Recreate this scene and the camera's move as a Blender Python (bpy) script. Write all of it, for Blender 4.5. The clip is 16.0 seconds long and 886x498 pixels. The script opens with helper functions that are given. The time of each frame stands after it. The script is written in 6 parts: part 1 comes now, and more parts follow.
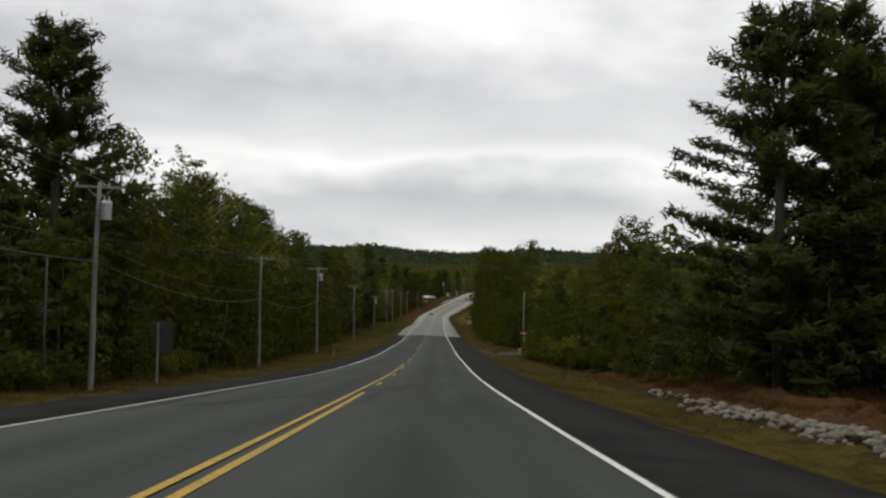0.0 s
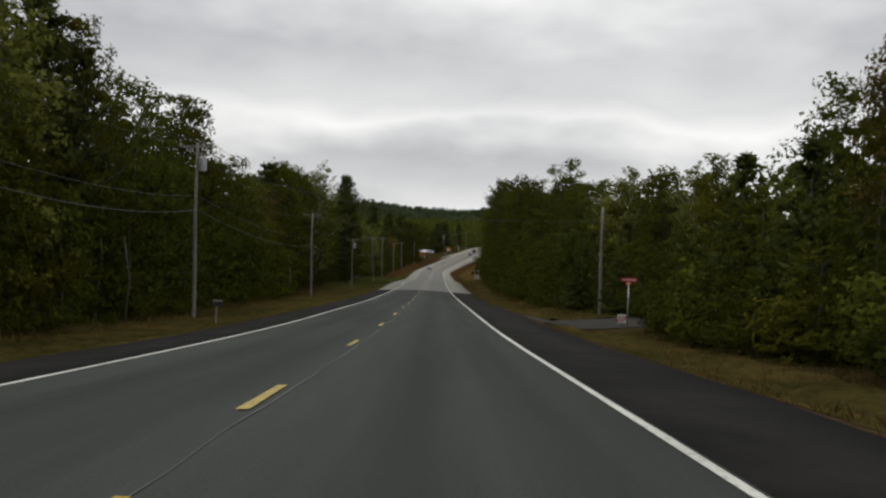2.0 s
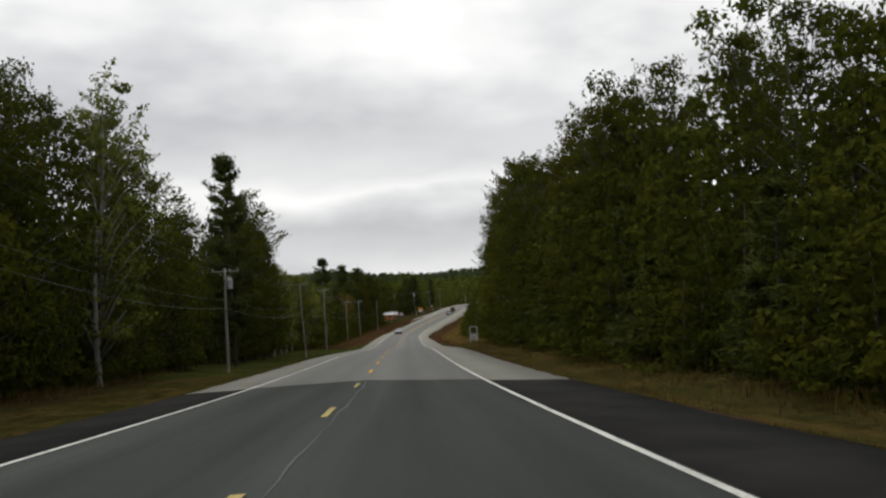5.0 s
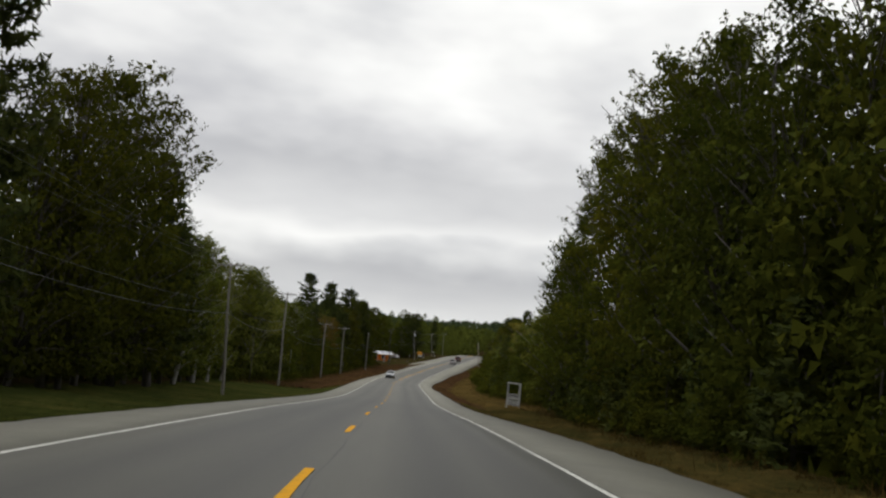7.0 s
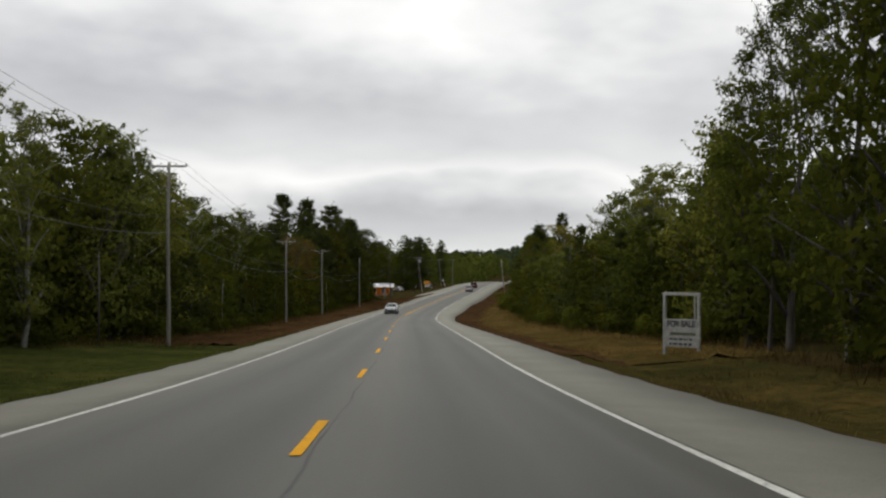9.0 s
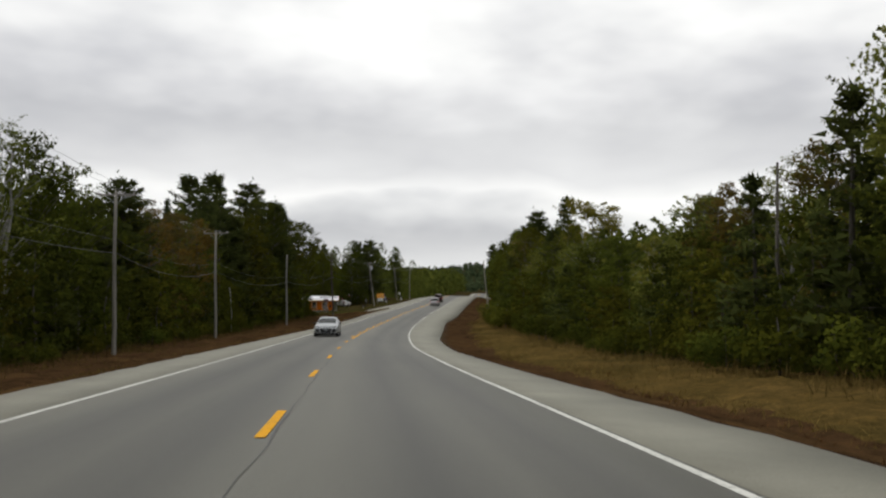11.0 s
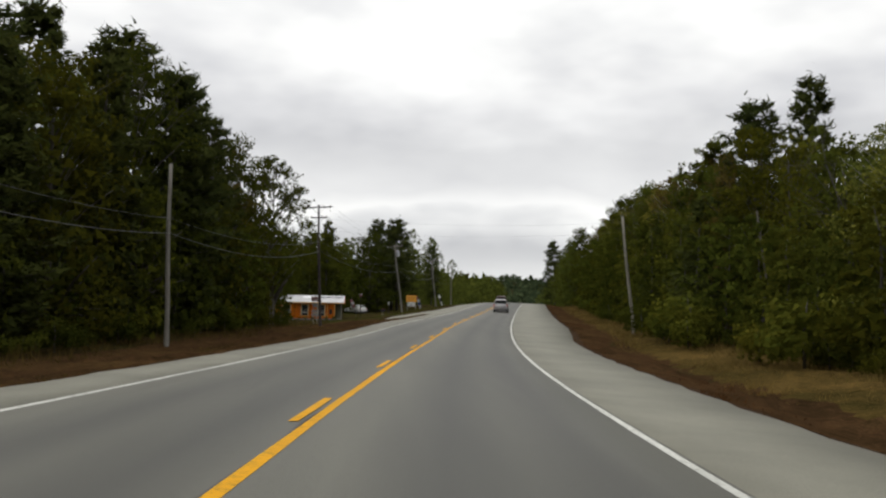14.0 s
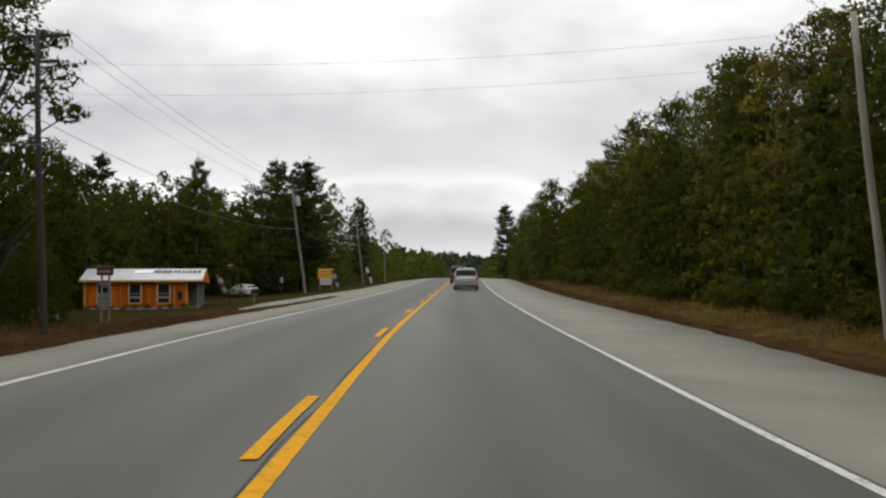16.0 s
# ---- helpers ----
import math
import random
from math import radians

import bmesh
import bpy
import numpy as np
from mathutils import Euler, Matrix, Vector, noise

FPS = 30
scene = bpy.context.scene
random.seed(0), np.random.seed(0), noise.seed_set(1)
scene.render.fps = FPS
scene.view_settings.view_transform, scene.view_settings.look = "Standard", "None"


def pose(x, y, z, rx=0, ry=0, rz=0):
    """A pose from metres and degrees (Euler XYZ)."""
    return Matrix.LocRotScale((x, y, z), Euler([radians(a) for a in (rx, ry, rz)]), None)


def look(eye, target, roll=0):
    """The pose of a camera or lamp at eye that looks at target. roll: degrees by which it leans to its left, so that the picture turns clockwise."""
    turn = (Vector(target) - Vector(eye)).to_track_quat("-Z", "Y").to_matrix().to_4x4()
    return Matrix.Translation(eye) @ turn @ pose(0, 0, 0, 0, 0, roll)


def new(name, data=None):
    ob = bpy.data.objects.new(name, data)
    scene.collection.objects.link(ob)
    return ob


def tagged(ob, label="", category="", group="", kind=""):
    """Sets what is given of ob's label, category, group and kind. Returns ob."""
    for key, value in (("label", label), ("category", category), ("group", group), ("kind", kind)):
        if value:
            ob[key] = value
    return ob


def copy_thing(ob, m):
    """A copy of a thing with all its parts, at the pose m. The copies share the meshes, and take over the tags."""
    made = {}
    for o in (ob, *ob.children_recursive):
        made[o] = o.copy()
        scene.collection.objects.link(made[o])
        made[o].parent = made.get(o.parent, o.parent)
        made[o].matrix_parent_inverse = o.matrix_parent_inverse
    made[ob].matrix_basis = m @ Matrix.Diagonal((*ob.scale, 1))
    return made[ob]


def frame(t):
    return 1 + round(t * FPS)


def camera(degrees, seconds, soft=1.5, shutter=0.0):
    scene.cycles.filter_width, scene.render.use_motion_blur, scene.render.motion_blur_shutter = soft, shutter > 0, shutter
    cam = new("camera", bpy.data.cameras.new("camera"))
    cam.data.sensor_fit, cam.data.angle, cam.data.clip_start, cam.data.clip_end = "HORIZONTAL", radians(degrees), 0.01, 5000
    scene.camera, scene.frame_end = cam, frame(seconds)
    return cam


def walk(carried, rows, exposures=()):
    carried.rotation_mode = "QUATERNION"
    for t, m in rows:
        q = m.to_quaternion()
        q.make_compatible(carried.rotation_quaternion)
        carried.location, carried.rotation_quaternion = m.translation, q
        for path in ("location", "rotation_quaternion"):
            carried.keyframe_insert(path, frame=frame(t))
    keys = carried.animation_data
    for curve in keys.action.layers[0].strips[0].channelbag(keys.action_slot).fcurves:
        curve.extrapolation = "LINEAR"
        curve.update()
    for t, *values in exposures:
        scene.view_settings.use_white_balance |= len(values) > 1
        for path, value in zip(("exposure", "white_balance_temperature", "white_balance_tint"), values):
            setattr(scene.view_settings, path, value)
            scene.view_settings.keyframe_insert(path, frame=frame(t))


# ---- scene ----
cam = camera(51.57, 16.0, soft=2.35)
ROWS = [
    (0.0, 1.97, -1.58, 1.22, 91.19, -1.45, -0.26),
    (0.5, 1.99, 14.54, -0.19, 89.69, 0.81, -0.16),
    (1.0, 1.93, 30.64, -1.67, 91.38, 1.62, -1.59),
    (1.5, 1.88, 46.66, -3.07, 92.48, -0.04, -1.03),
    (2.0, 1.77, 62.76, -4.29, 88.75, -2.13, -0.32),
    (2.5, 1.66, 79.16, -5.47, 92.99, -0.33, -0.45),
    (3.0, 1.69, 95.72, -6.60, 92.63, 0.41, -0.97),
    (3.5, 1.66, 112.27, -7.58, 92.70, 1.06, -1.39),
    (4.0, 1.54, 128.83, -8.53, 92.39, 1.42, -1.42),
    (4.5, 1.38, 145.31, -9.47, 92.76, 2.98, -2.35),
    (5.3, 1.11, 172.09, -10.86, 93.00, 2.00, -2.40),
    (6.2, 0.75, 202.46, -12.24, 93.60, -0.50, -2.50),
    (7.0, 0.44, 228.64, -13.18, 96.23, -5.79, -2.62),
    (7.5, 0.29, 244.56, -13.75, 87.11, 2.14, 0.19),
    (8.0, 0.51, 260.25, -14.40, 92.68, 1.72, -1.21),
    (8.5, 0.58, 275.57, -15.12, 92.83, -0.90, -1.18),
    (9.0, 0.71, 290.70, -15.83, 92.13, -0.60, -2.40),
    (9.8, 0.78, 314.54, -16.81, 92.60, -0.50, -3.40),
    (10.7, 0.86, 340.58, -17.44, 93.30, -0.40, -5.20),
    (11.5, 0.89, 363.14, -17.94, 93.89, -0.28, -6.45),
    (12.0, 1.15, 377.09, -18.27, 96.10, 0.22, -7.63),
    (12.5, 1.52, 390.98, -18.59, 94.16, -2.22, -5.83),
    (13.0, 2.01, 404.85, -18.88, 95.07, -3.13, -2.50),
    (13.5, 2.71, 418.60, -19.06, 93.25, -0.66, -2.97),
    (14.0, 3.32, 432.32, -19.13, 94.28, -0.96, -3.69),
    (14.5, 4.08, 445.81, -19.17, 94.91, 1.91, -7.73),
    (15.0, 4.95, 459.14, -19.13, 96.36, 2.93, -10.45),
    (15.5, 6.22, 472.17, -19.03, 96.61, 3.94, -9.66),
    (16.0, 7.63, 484.88, -18.81, 93.00, 0.31, -7.64),
]
walk(cam, [(t, pose(x, y, z, rx, ry, rz)) for t, x, y, z, rx, ry, rz in ROWS],
     exposures=[(0.0, -0.1), (1.5, -0.18), (2.0, -0.22), (2.5, -0.06), (3.5, -0.14), (4.5, -0.1), (7.0, -0.2), (7.5, -0.2), (8.0, -0.08), (8.5, -0.29), (9.0, -0.15), (11.5, -0.08), (14.0, -0.04), (15.0, -0.12), (15.5, -0.14), (16.0, -0.06)])

# ---- sky and light: a bright overcast noon ----
SUN_EL, SUN_AZ = radians(50), radians(-62)
world = bpy.data.worlds.new("overcast_sky")
scene.world = world
world.use_nodes = True
wn, wl = world.node_tree.nodes, world.node_tree.links
wn.clear()
w_out = wn.new("ShaderNodeOutputWorld")
w_bg = wn.new("ShaderNodeBackground")
w_sky = wn.new("ShaderNodeTexSky")
w_sky.sky_type, w_sky.sun_disc = "NISHITA", False
w_sky.sun_elevation, w_sky.sun_rotation, w_sky.dust_density = SUN_EL, SUN_AZ, 4.0
w_tc = wn.new("ShaderNodeTexCoord")
w_sep = wn.new("ShaderNodeSeparateXYZ")
wl.new(w_tc.outputs["Generated"], w_sep.inputs[0])


def wmath(op, a, b=None, clamp=False):
    n = wn.new("ShaderNodeMath")
    n.operation, n.use_clamp = op, clamp
    for i, v in enumerate((a, b)):
        if v is None:
            continue
        if isinstance(v, (int, float)):
            n.inputs[i].default_value = v
        else:
            wl.new(v, n.inputs[i])
    return n.outputs[0]


def wramp(fac, stops):
    n = wn.new("ShaderNodeValToRGB")
    e = n.color_ramp.elements
    while len(e) < len(stops):
        e.new(0.5)
    for el, (p, c) in zip(e, stops):
        el.position, el.color = p, (*c, 1)
    wl.new(fac, n.inputs[0])
    return n.outputs[0]


# a flat cloud deck seen in perspective: the direction divided by its height
up = wmath("ADD", wmath("MAXIMUM", w_sep.outputs[2], 0.0), 0.16)
deck = wn.new("ShaderNodeCombineXYZ")
wl.new(wmath("DIVIDE", w_sep.outputs[0], up), deck.inputs[0])
wl.new(wmath("DIVIDE", w_sep.outputs[1], up), deck.inputs[1])


def cloud(scale, detail, rough, sx, sy, ox, oy):
    m = wn.new("ShaderNodeMapping")
    m.inputs["Location"].default_value = (ox, oy, 0)
    m.inputs["Scale"].default_value = (sx, sy, 1)
    wl.new(deck.outputs[0], m.inputs[0])
    n = wn.new("ShaderNodeTexNoise")
    n.inputs["Scale"].default_value, n.inputs["Detail"].default_value, n.inputs["Roughness"].default_value = scale, detail, rough
    wl.new(m.outputs[0], n.inputs[0])
    return n.outputs[0]


big = cloud(0.55, 2.0, 0.45, 0.45, 1.0, 4.3, 2.15)
fine = cloud(1.9, 4.0, 0.5, 0.6, 1.0, 1.0, 7.0)


def billow(scale, detail, stretch, shift):
    m = wn.new("ShaderNodeMapping")
    m.inputs["Location"].default_value, m.inputs["Scale"].default_value = shift, stretch
    wl.new(w_tc.outputs["Generated"], m.inputs[0])
    n = wn.new("ShaderNodeTexNoise")
    n.inputs["Scale"].default_value, n.inputs["Detail"].default_value, n.inputs["Roughness"].default_value = scale, detail, 0.52
    wl.new(m.outputs[0], n.inputs[0])
    return n.outputs[0]


puff = billow(5.0, 3.6, (1, 1, 2.3), (0.4, 0.2, 0.3))
haze = billow(2.2, 2.0, (1, 1, 2.0), (1.4, 2.2, 0.9))
mixv = wmath("ADD", wmath("MULTIPLY", puff, 0.55), wmath("ADD", wmath("MULTIPLY", fine, 0.07), wmath("MULTIPLY", haze, 0.38)))
# layers of the overcast by height, their edges broken up by the cloud noise
layer = wmath("ADD", w_sep.outputs[2], wmath("MULTIPLY", wmath("SUBTRACT", puff, 0.5), 0.11))
shade = wramp(layer, [(0.0, (0.74, 0.75, 0.755)), (0.035, (0.84, 0.845, 0.845)), (0.065, (0.70, 0.705, 0.715)), (0.095, (0.85, 0.855, 0.855)), (0.118, (1.00, 1.00, 0.99)), (0.140, (0.76, 0.762, 0.772)),
                      (0.180, (0.69, 0.692, 0.705)), (0.220, (0.80, 0.80, 0.81)), (0.275, (0.95, 0.95, 0.945)), (0.36, (1.06, 1.06, 1.045)), (0.7, (1.30, 1.30, 1.28))])
lift = wramp(mixv, [(0.36, (0.76, 0.765, 0.785)), (0.5, (1.0, 1.0, 0.995)), (0.64, (1.19, 1.19, 1.17))])
mul = wn.new("ShaderNodeMix")
mul.data_type, mul.blend_type = "RGBA", "MULTIPLY"
mul.inputs[0].default_value = 1.0
wl.new(shade, mul.inputs[6])
wl.new(lift, mul.inputs[7])
skym = wn.new("ShaderNodeMix")
skym.data_type, skym.blend_type = "RGBA", "MULTIPLY"
skym.inputs[0].default_value = 1.0
skym.inputs[7].default_value = (0.10, 0.10, 0.10, 1)
wl.new(w_sky.outputs[0], skym.inputs[6])
cover = wn.new("ShaderNodeMix")
cover.data_type = "RGBA"
cover.inputs[0].default_value = 0.95
wl.new(skym.outputs[2], cover.inputs[6])
wl.new(mul.outputs[2], cover.inputs[7])
wl.new(cover.outputs[2], w_bg.inputs[0])
w_bg.inputs[1].default_value = 1.08
wl.new(w_bg.outputs[0], w_out.inputs[0])

sun_data = bpy.data.lights.new("sun", "SUN")
sun_data.energy, sun_data.angle, sun_data.color = 1.2, radians(40), (1.0, 0.97, 0.92)
sun = new("sun", sun_data)
sun.matrix_world = look((0, 0, 60), (-60 * math.sin(SUN_AZ) / math.tan(SUN_EL), -60 * math.cos(SUN_AZ) / math.tan(SUN_EL), 0))


# ---- materials ----
def material(name, rough=0.8, metal=0.0, spec=0.5):
    m = bpy.data.materials.new(name)
    m.use_nodes = True
    b = m.node_tree.nodes["Principled BSDF"]
    b.inputs["Roughness"].default_value, b.inputs["Metallic"].default_value = rough, metal
    b.inputs["Specular IOR Level"].default_value = spec
    return m, m.node_tree.nodes, m.node_tree.links, b


def ramp(nodes, links, fac, stops):
    n = nodes.new("ShaderNodeValToRGB")
    e = n.color_ramp.elements
    while len(e) < len(stops):
        e.new(0.5)
    for el, (p, c) in zip(e, stops):
        el.position, el.color = p, (*c, 1)
    links.new(fac, n.inputs[0])
    return n.outputs[0]


def noise_out(nodes, links, scale, detail=4.0, rough=0.55, stretch=(1, 1, 1), coord="Object"):
    tc, mp, n = nodes.new("ShaderNodeTexCoord"), nodes.new("ShaderNodeMapping"), nodes.new("ShaderNodeTexNoise")
    mp.inputs["Scale"].default_value = stretch
    links.new(tc.outputs[coord], mp.inputs[0])
    links.new(mp.outputs[0], n.inputs[0])
    n.inputs["Scale"].default_value, n.inputs["Detail"].default_value, n.inputs["Roughness"].default_value = scale, detail, rough
    return n.outputs[0]


def blend(nodes, links, mode, fac, a, b):
    n = nodes.new("ShaderNodeMix")
    n.data_type, n.blend_type = "RGBA", mode
    for i, v in ((0, fac), (6, a), (7, b)):
        if isinstance(v, (int, float)):
            n.inputs[i].default_value = v
        elif isinstance(v, tuple):
            n.inputs[i].default_value = (*v, 1)
        else:
            links.new(v, n.inputs[i])
    return n.outputs[2]


def bump(nodes, links, b, height, strength, distance):
    n = nodes.new("ShaderNodeBump")
    n.inputs["Strength"].default_value, n.inputs["Distance"].default_value = strength, distance
    links.new(height, n.inputs["Height"])
    links.new(n.outputs[0], b.inputs["Normal"])


def mottled(name, low, high, scale, rough=0.85, metal=0.0, fine=None, depth=0.01, stretch=(1, 1, 1), per_object=0.0, spec=0.5, worn=None):
    """Two scales of variation between two colours, with fine relief."""
    m, n, l, b = material(name, rough, metal, spec)
    a = noise_out(n, l, scale, 5, 0.6, stretch)
    c = ramp(n, l, a, [(0.3, low), (0.7, high)])
    f = noise_out(n, l, fine or scale * 14, 3, 0.6, stretch)
    c = blend(n, l, "MULTIPLY", 0.55, c, ramp(n, l, f, [(0.3, (0.55, 0.55, 0.55)), (0.7, (1.25, 1.25, 1.25))]))
    if per_object:
        o = n.new("ShaderNodeObjectInfo")
        c = blend(n, l, "MULTIPLY", per_object, c, ramp(n, l, o.outputs["Random"], [(0.0, (0.6, 0.6, 0.6)), (1.0, (1.3, 1.3, 1.3))]))
    if worn:
        c = darker_stretch(n, l, c, *worn)
    l.new(c, b.inputs["Base Color"])
    bump(n, l, b, f, 0.5, depth)
    return m


def darker_stretch(n, l, c, y0, y1, k):
    """Colour multiplied by k up to y0 metres along, paling to full at y1."""
    tc, s, r = n.new("ShaderNodeTexCoord"), n.new("ShaderNodeSeparateXYZ"), n.new("ShaderNodeMapRange")
    l.new(tc.outputs["Object"], s.inputs[0])
    r.inputs["From Min"].default_value, r.inputs["From Max"].default_value = y0, y1
    l.new(s.outputs[1], r.inputs["Value"])
    return blend(n, l, "MULTIPLY", 1.0, c, ramp(n, l, r.outputs[0], [(0.0, (k, k, k)), (1.0, (1, 1, 1))]))


def asphalt(name, low, high, tracks, rough=0.95, spec=0.05, worn=None):
    """Rolled asphalt: aggregate, patches, and long wheel paths along the lane."""
    m, n, l, b = material(name, rough, 0, spec)
    big_n = noise_out(n, l, 0.25, 4, 0.6, (1.6, 0.16, 1))
    c = ramp(n, l, big_n, [(0.3, low), (0.7, high)])
    agg = noise_out(n, l, 42.0, 3, 0.7)
    c = blend(n, l, "MULTIPLY", 0.6, c, ramp(n, l, agg, [(0.3, (0.6, 0.6, 0.6)), (0.7, (1.3, 1.3, 1.3))]))
    u = n.new("ShaderNodeUVMap")
    s = n.new("ShaderNodeSeparateXYZ")
    l.new(u.outputs[0], s.inputs[0])
    c = blend(n, l, "MULTIPLY", tracks, c, ramp(n, l, s.outputs[0], [
        (0.0, (1.22, 1.22, 1.21)), (0.10, (1.0, 1.0, 1.0)), (0.19, (0.56, 0.56, 0.57)), (0.29, (0.82, 0.82, 0.82)), (0.39, (0.55, 0.55, 0.56)),
        (0.49, (1.12, 1.12, 1.12)), (0.57, (1.14, 1.14, 1.13)), (0.68, (0.52, 0.52, 0.53)), (0.77, (0.80, 0.80, 0.80)), (0.86, (0.54, 0.54, 0.55)), (1.0, (1.20, 1.20, 1.19))]))
    streak = noise_out(n, l, 0.9, 5, 0.65, (2.2, 0.05, 1))
    c = blend(n, l, "MULTIPLY", 0.5, c, ramp(n, l, streak, [(0.35, (0.8, 0.8, 0.8)), (0.65, (1.12, 1.12, 1.12))]))
    if worn:
        c = darker_stretch(n, l, c, *worn)
    l.new(c, b.inputs["Base Color"])
    bump(n, l, b, agg, 0.35, 0.006)
    return m


def paint(name, colour, worn):
    """Road paint, rubbed through to the asphalt in flecks."""
    m, n, l, b = material(name, 0.85, 0, 0.1)
    f = noise_out(n, l, 9.0, 6, 0.75)
    f2 = noise_out(n, l, 0.4, 3, 0.6, (1, 0.5, 1))
    c = ramp(n, l, f, [(0.34, worn), (0.50, colour)])
    c = blend(n, l, "MIX", ramp(n, l, f2, [(0.45, (0.0, 0.0, 0.0)), (0.8, (0.5, 0.5, 0.5))]), c, worn)
    l.new(c, b.inputs["Base Color"])
    return m


def foliage(name, dark, light, hue=0.5, rough=0.9):
    m, n, l, b = material(name, rough, 0, 0.0)
    g = n.new("ShaderNodeNewGeometry")
    o = n.new("ShaderNodeObjectInfo")
    c = ramp(n, l, g.outputs["Random Per Island"], [(0.0, dark), (1.0, light)])
    c = blend(n, l, "MULTIPLY", hue, c, ramp(n, l, o.outputs["Random"], [(0.0, (0.62, 0.75, 0.7)), (0.5, (1.0, 1.0, 1.0)), (0.85, (1.25, 1.12, 0.8)), (1.0, (1.5, 1.05, 0.7))]))
    big_n = noise_out(n, l, 0.35, 3, 0.6)
    c = blend(n, l, "MULTIPLY", 0.6, c, ramp(n, l, big_n, [(0.3, (0.62, 0.68, 0.65)), (0.7, (1.4, 1.3, 1.1))]))
    l.new(c, b.inputs["Base Color"])
    t = n.new("ShaderNodeBsdfTranslucent")
    l.new(c, t.inputs[0])
    mx = n.new("ShaderNodeMixShader")
    mx.inputs[0].default_value = 0.36
    l.new(b.outputs[0], mx.inputs[1])
    l.new(t.outputs[0], mx.inputs[2])
    l.new(mx.outputs[0], n["Material Output"].inputs[0])
    return m


def plain(name, colour, rough=0.5, metal=0.0, spec=0.5, vary=0.25, scale=6.0):
    return mottled(name, tuple(v * (1 - vary) for v in colour), tuple(v * (1 + vary) for v in colour), scale, rough, metal, depth=0.001, spec=spec)


M_OLD = asphalt("old_asphalt", (0.033, 0.0365, 0.0335), (0.048, 0.0525, 0.0485), 0.5)
M_NEW = asphalt("pale_asphalt", (0.054, 0.0528, 0.0415), (0.080, 0.0782, 0.0612), 1.0, 0.62, 0.34, (275, 365, 0.70))
M_SHOULDER_OLD = mottled("dark_shoulder_asphalt", (0.012, 0.012, 0.0118), (0.022, 0.0212, 0.0205), 0.5, 0.97, fine=40, depth=0.006, spec=0.02)
M_SHOULDER_NEW = mottled("pale_shoulder_asphalt", (0.120, 0.1165, 0.0905), (0.176, 0.171, 0.134), 0.35, 0.7, fine=40, depth=0.006, spec=0.28, worn=(275, 365, 0.70))
M_SIDEROAD = mottled("side_road_asphalt", (0.022, 0.021, 0.019), (0.036, 0.034, 0.031), 0.5, 0.95, fine=36, depth=0.006, spec=0.05)
M_WHITE = paint("white_road_paint", (0.50, 0.50, 0.465), (0.20, 0.20, 0.18))
M_WHITE_OLD = paint("faded_white_road_paint", (0.27, 0.27, 0.255), (0.11, 0.11, 0.105))
M_YELLOW = paint("yellow_road_paint", (0.56, 0.27, 0.006), (0.30, 0.17, 0.02))
M_YELLOW_OLD = paint("weathered_yellow_paint", (0.31, 0.205, 0.035), (0.14, 0.11, 0.045))
M_YELLOW_FADED = paint("faded_yellow_paint", (0.34, 0.27, 0.09), (0.13, 0.12, 0.09))
M_CRACK = plain("crack_tar", (0.028, 0.027, 0.026), 0.7)
M_TAR = mottled("worn_tar", (0.022, 0.0235, 0.0225), (0.038, 0.040, 0.038), 1.5, 0.9, fine=30, depth=0.004, spec=0.05)
M_BARK = mottled("grey_brown_bark", (0.032, 0.027, 0.022), (0.078, 0.068, 0.057), 3.0, 0.9, depth=0.03, stretch=(1, 1, 0.2))
M_BIRCH = mottled("pale_birch_bark", (0.10, 0.094, 0.084), (0.26, 0.25, 0.23), 2.5, 0.8, depth=0.02, stretch=(1, 1, 1.6))
M_POLE = mottled("weathered_grey_pole", (0.105, 0.096, 0.082), (0.195, 0.180, 0.156), 2.0, 0.85, depth=0.01, stretch=(1, 1, 0.12))
M_POLE_TAN = mottled("weathered_tan_pole", (0.16, 0.145, 0.118), (0.29, 0.265, 0.22), 2.0, 0.85, depth=0.01, stretch=(1, 1, 0.12))
M_POLE_DARK = mottled("creosoted_brown_pole", (0.018, 0.012, 0.010), (0.042, 0.029, 0.023), 2.0, 0.8, depth=0.01, stretch=(1, 1, 0.12))
M_LEAF = foliage("broad_leaves", (0.0425, 0.0555, 0.0100), (0.0770, 0.0870, 0.0140))
# the same broad leaves with the dim forest edge's shade put into the colour
M_LEAF_SHADED = foliage("shaded_broad_leaves", (0.0300, 0.0370, 0.0068), (0.0540, 0.0585, 0.0092))
M_LEAF_BIRCH = foliage("birch_leaves", (0.0788, 0.0938, 0.0217), (0.1504, 0.1558, 0.0344))
M_LEAF_RUST = foliage("turning_leaves", (0.0678, 0.0504, 0.0152), (0.1131, 0.0849, 0.0227))
M_PINE = foliage("pine_needles", (0.0310, 0.0405, 0.0125), (0.0545, 0.0630, 0.0185), 0.15)
M_SPRUCE = foliage("spruce_needles", (0.0219, 0.0341, 0.0172), (0.0416, 0.0547, 0.0231), 0.3)
M_SHRUB = foliage("shrub_leaves", (0.0540, 0.0660, 0.0117), (0.0780, 0.0810, 0.0136))
M_WOODS = foliage("woods_leaves", (0.0435, 0.0560, 0.0125), (0.0800, 0.0905, 0.0180), 0.0)
# distance haze is mixed into this leaf colour: bluer and greyer than M_WOODS
M_HAZED_WOODS = foliage("hazed_far_leaves", (0.026, 0.040, 0.022), (0.065, 0.084, 0.042), 0.0)
M_GRASS = foliage("dry_verge_grass", (0.040, 0.029, 0.010), (0.105, 0.074, 0.024), 0.0)
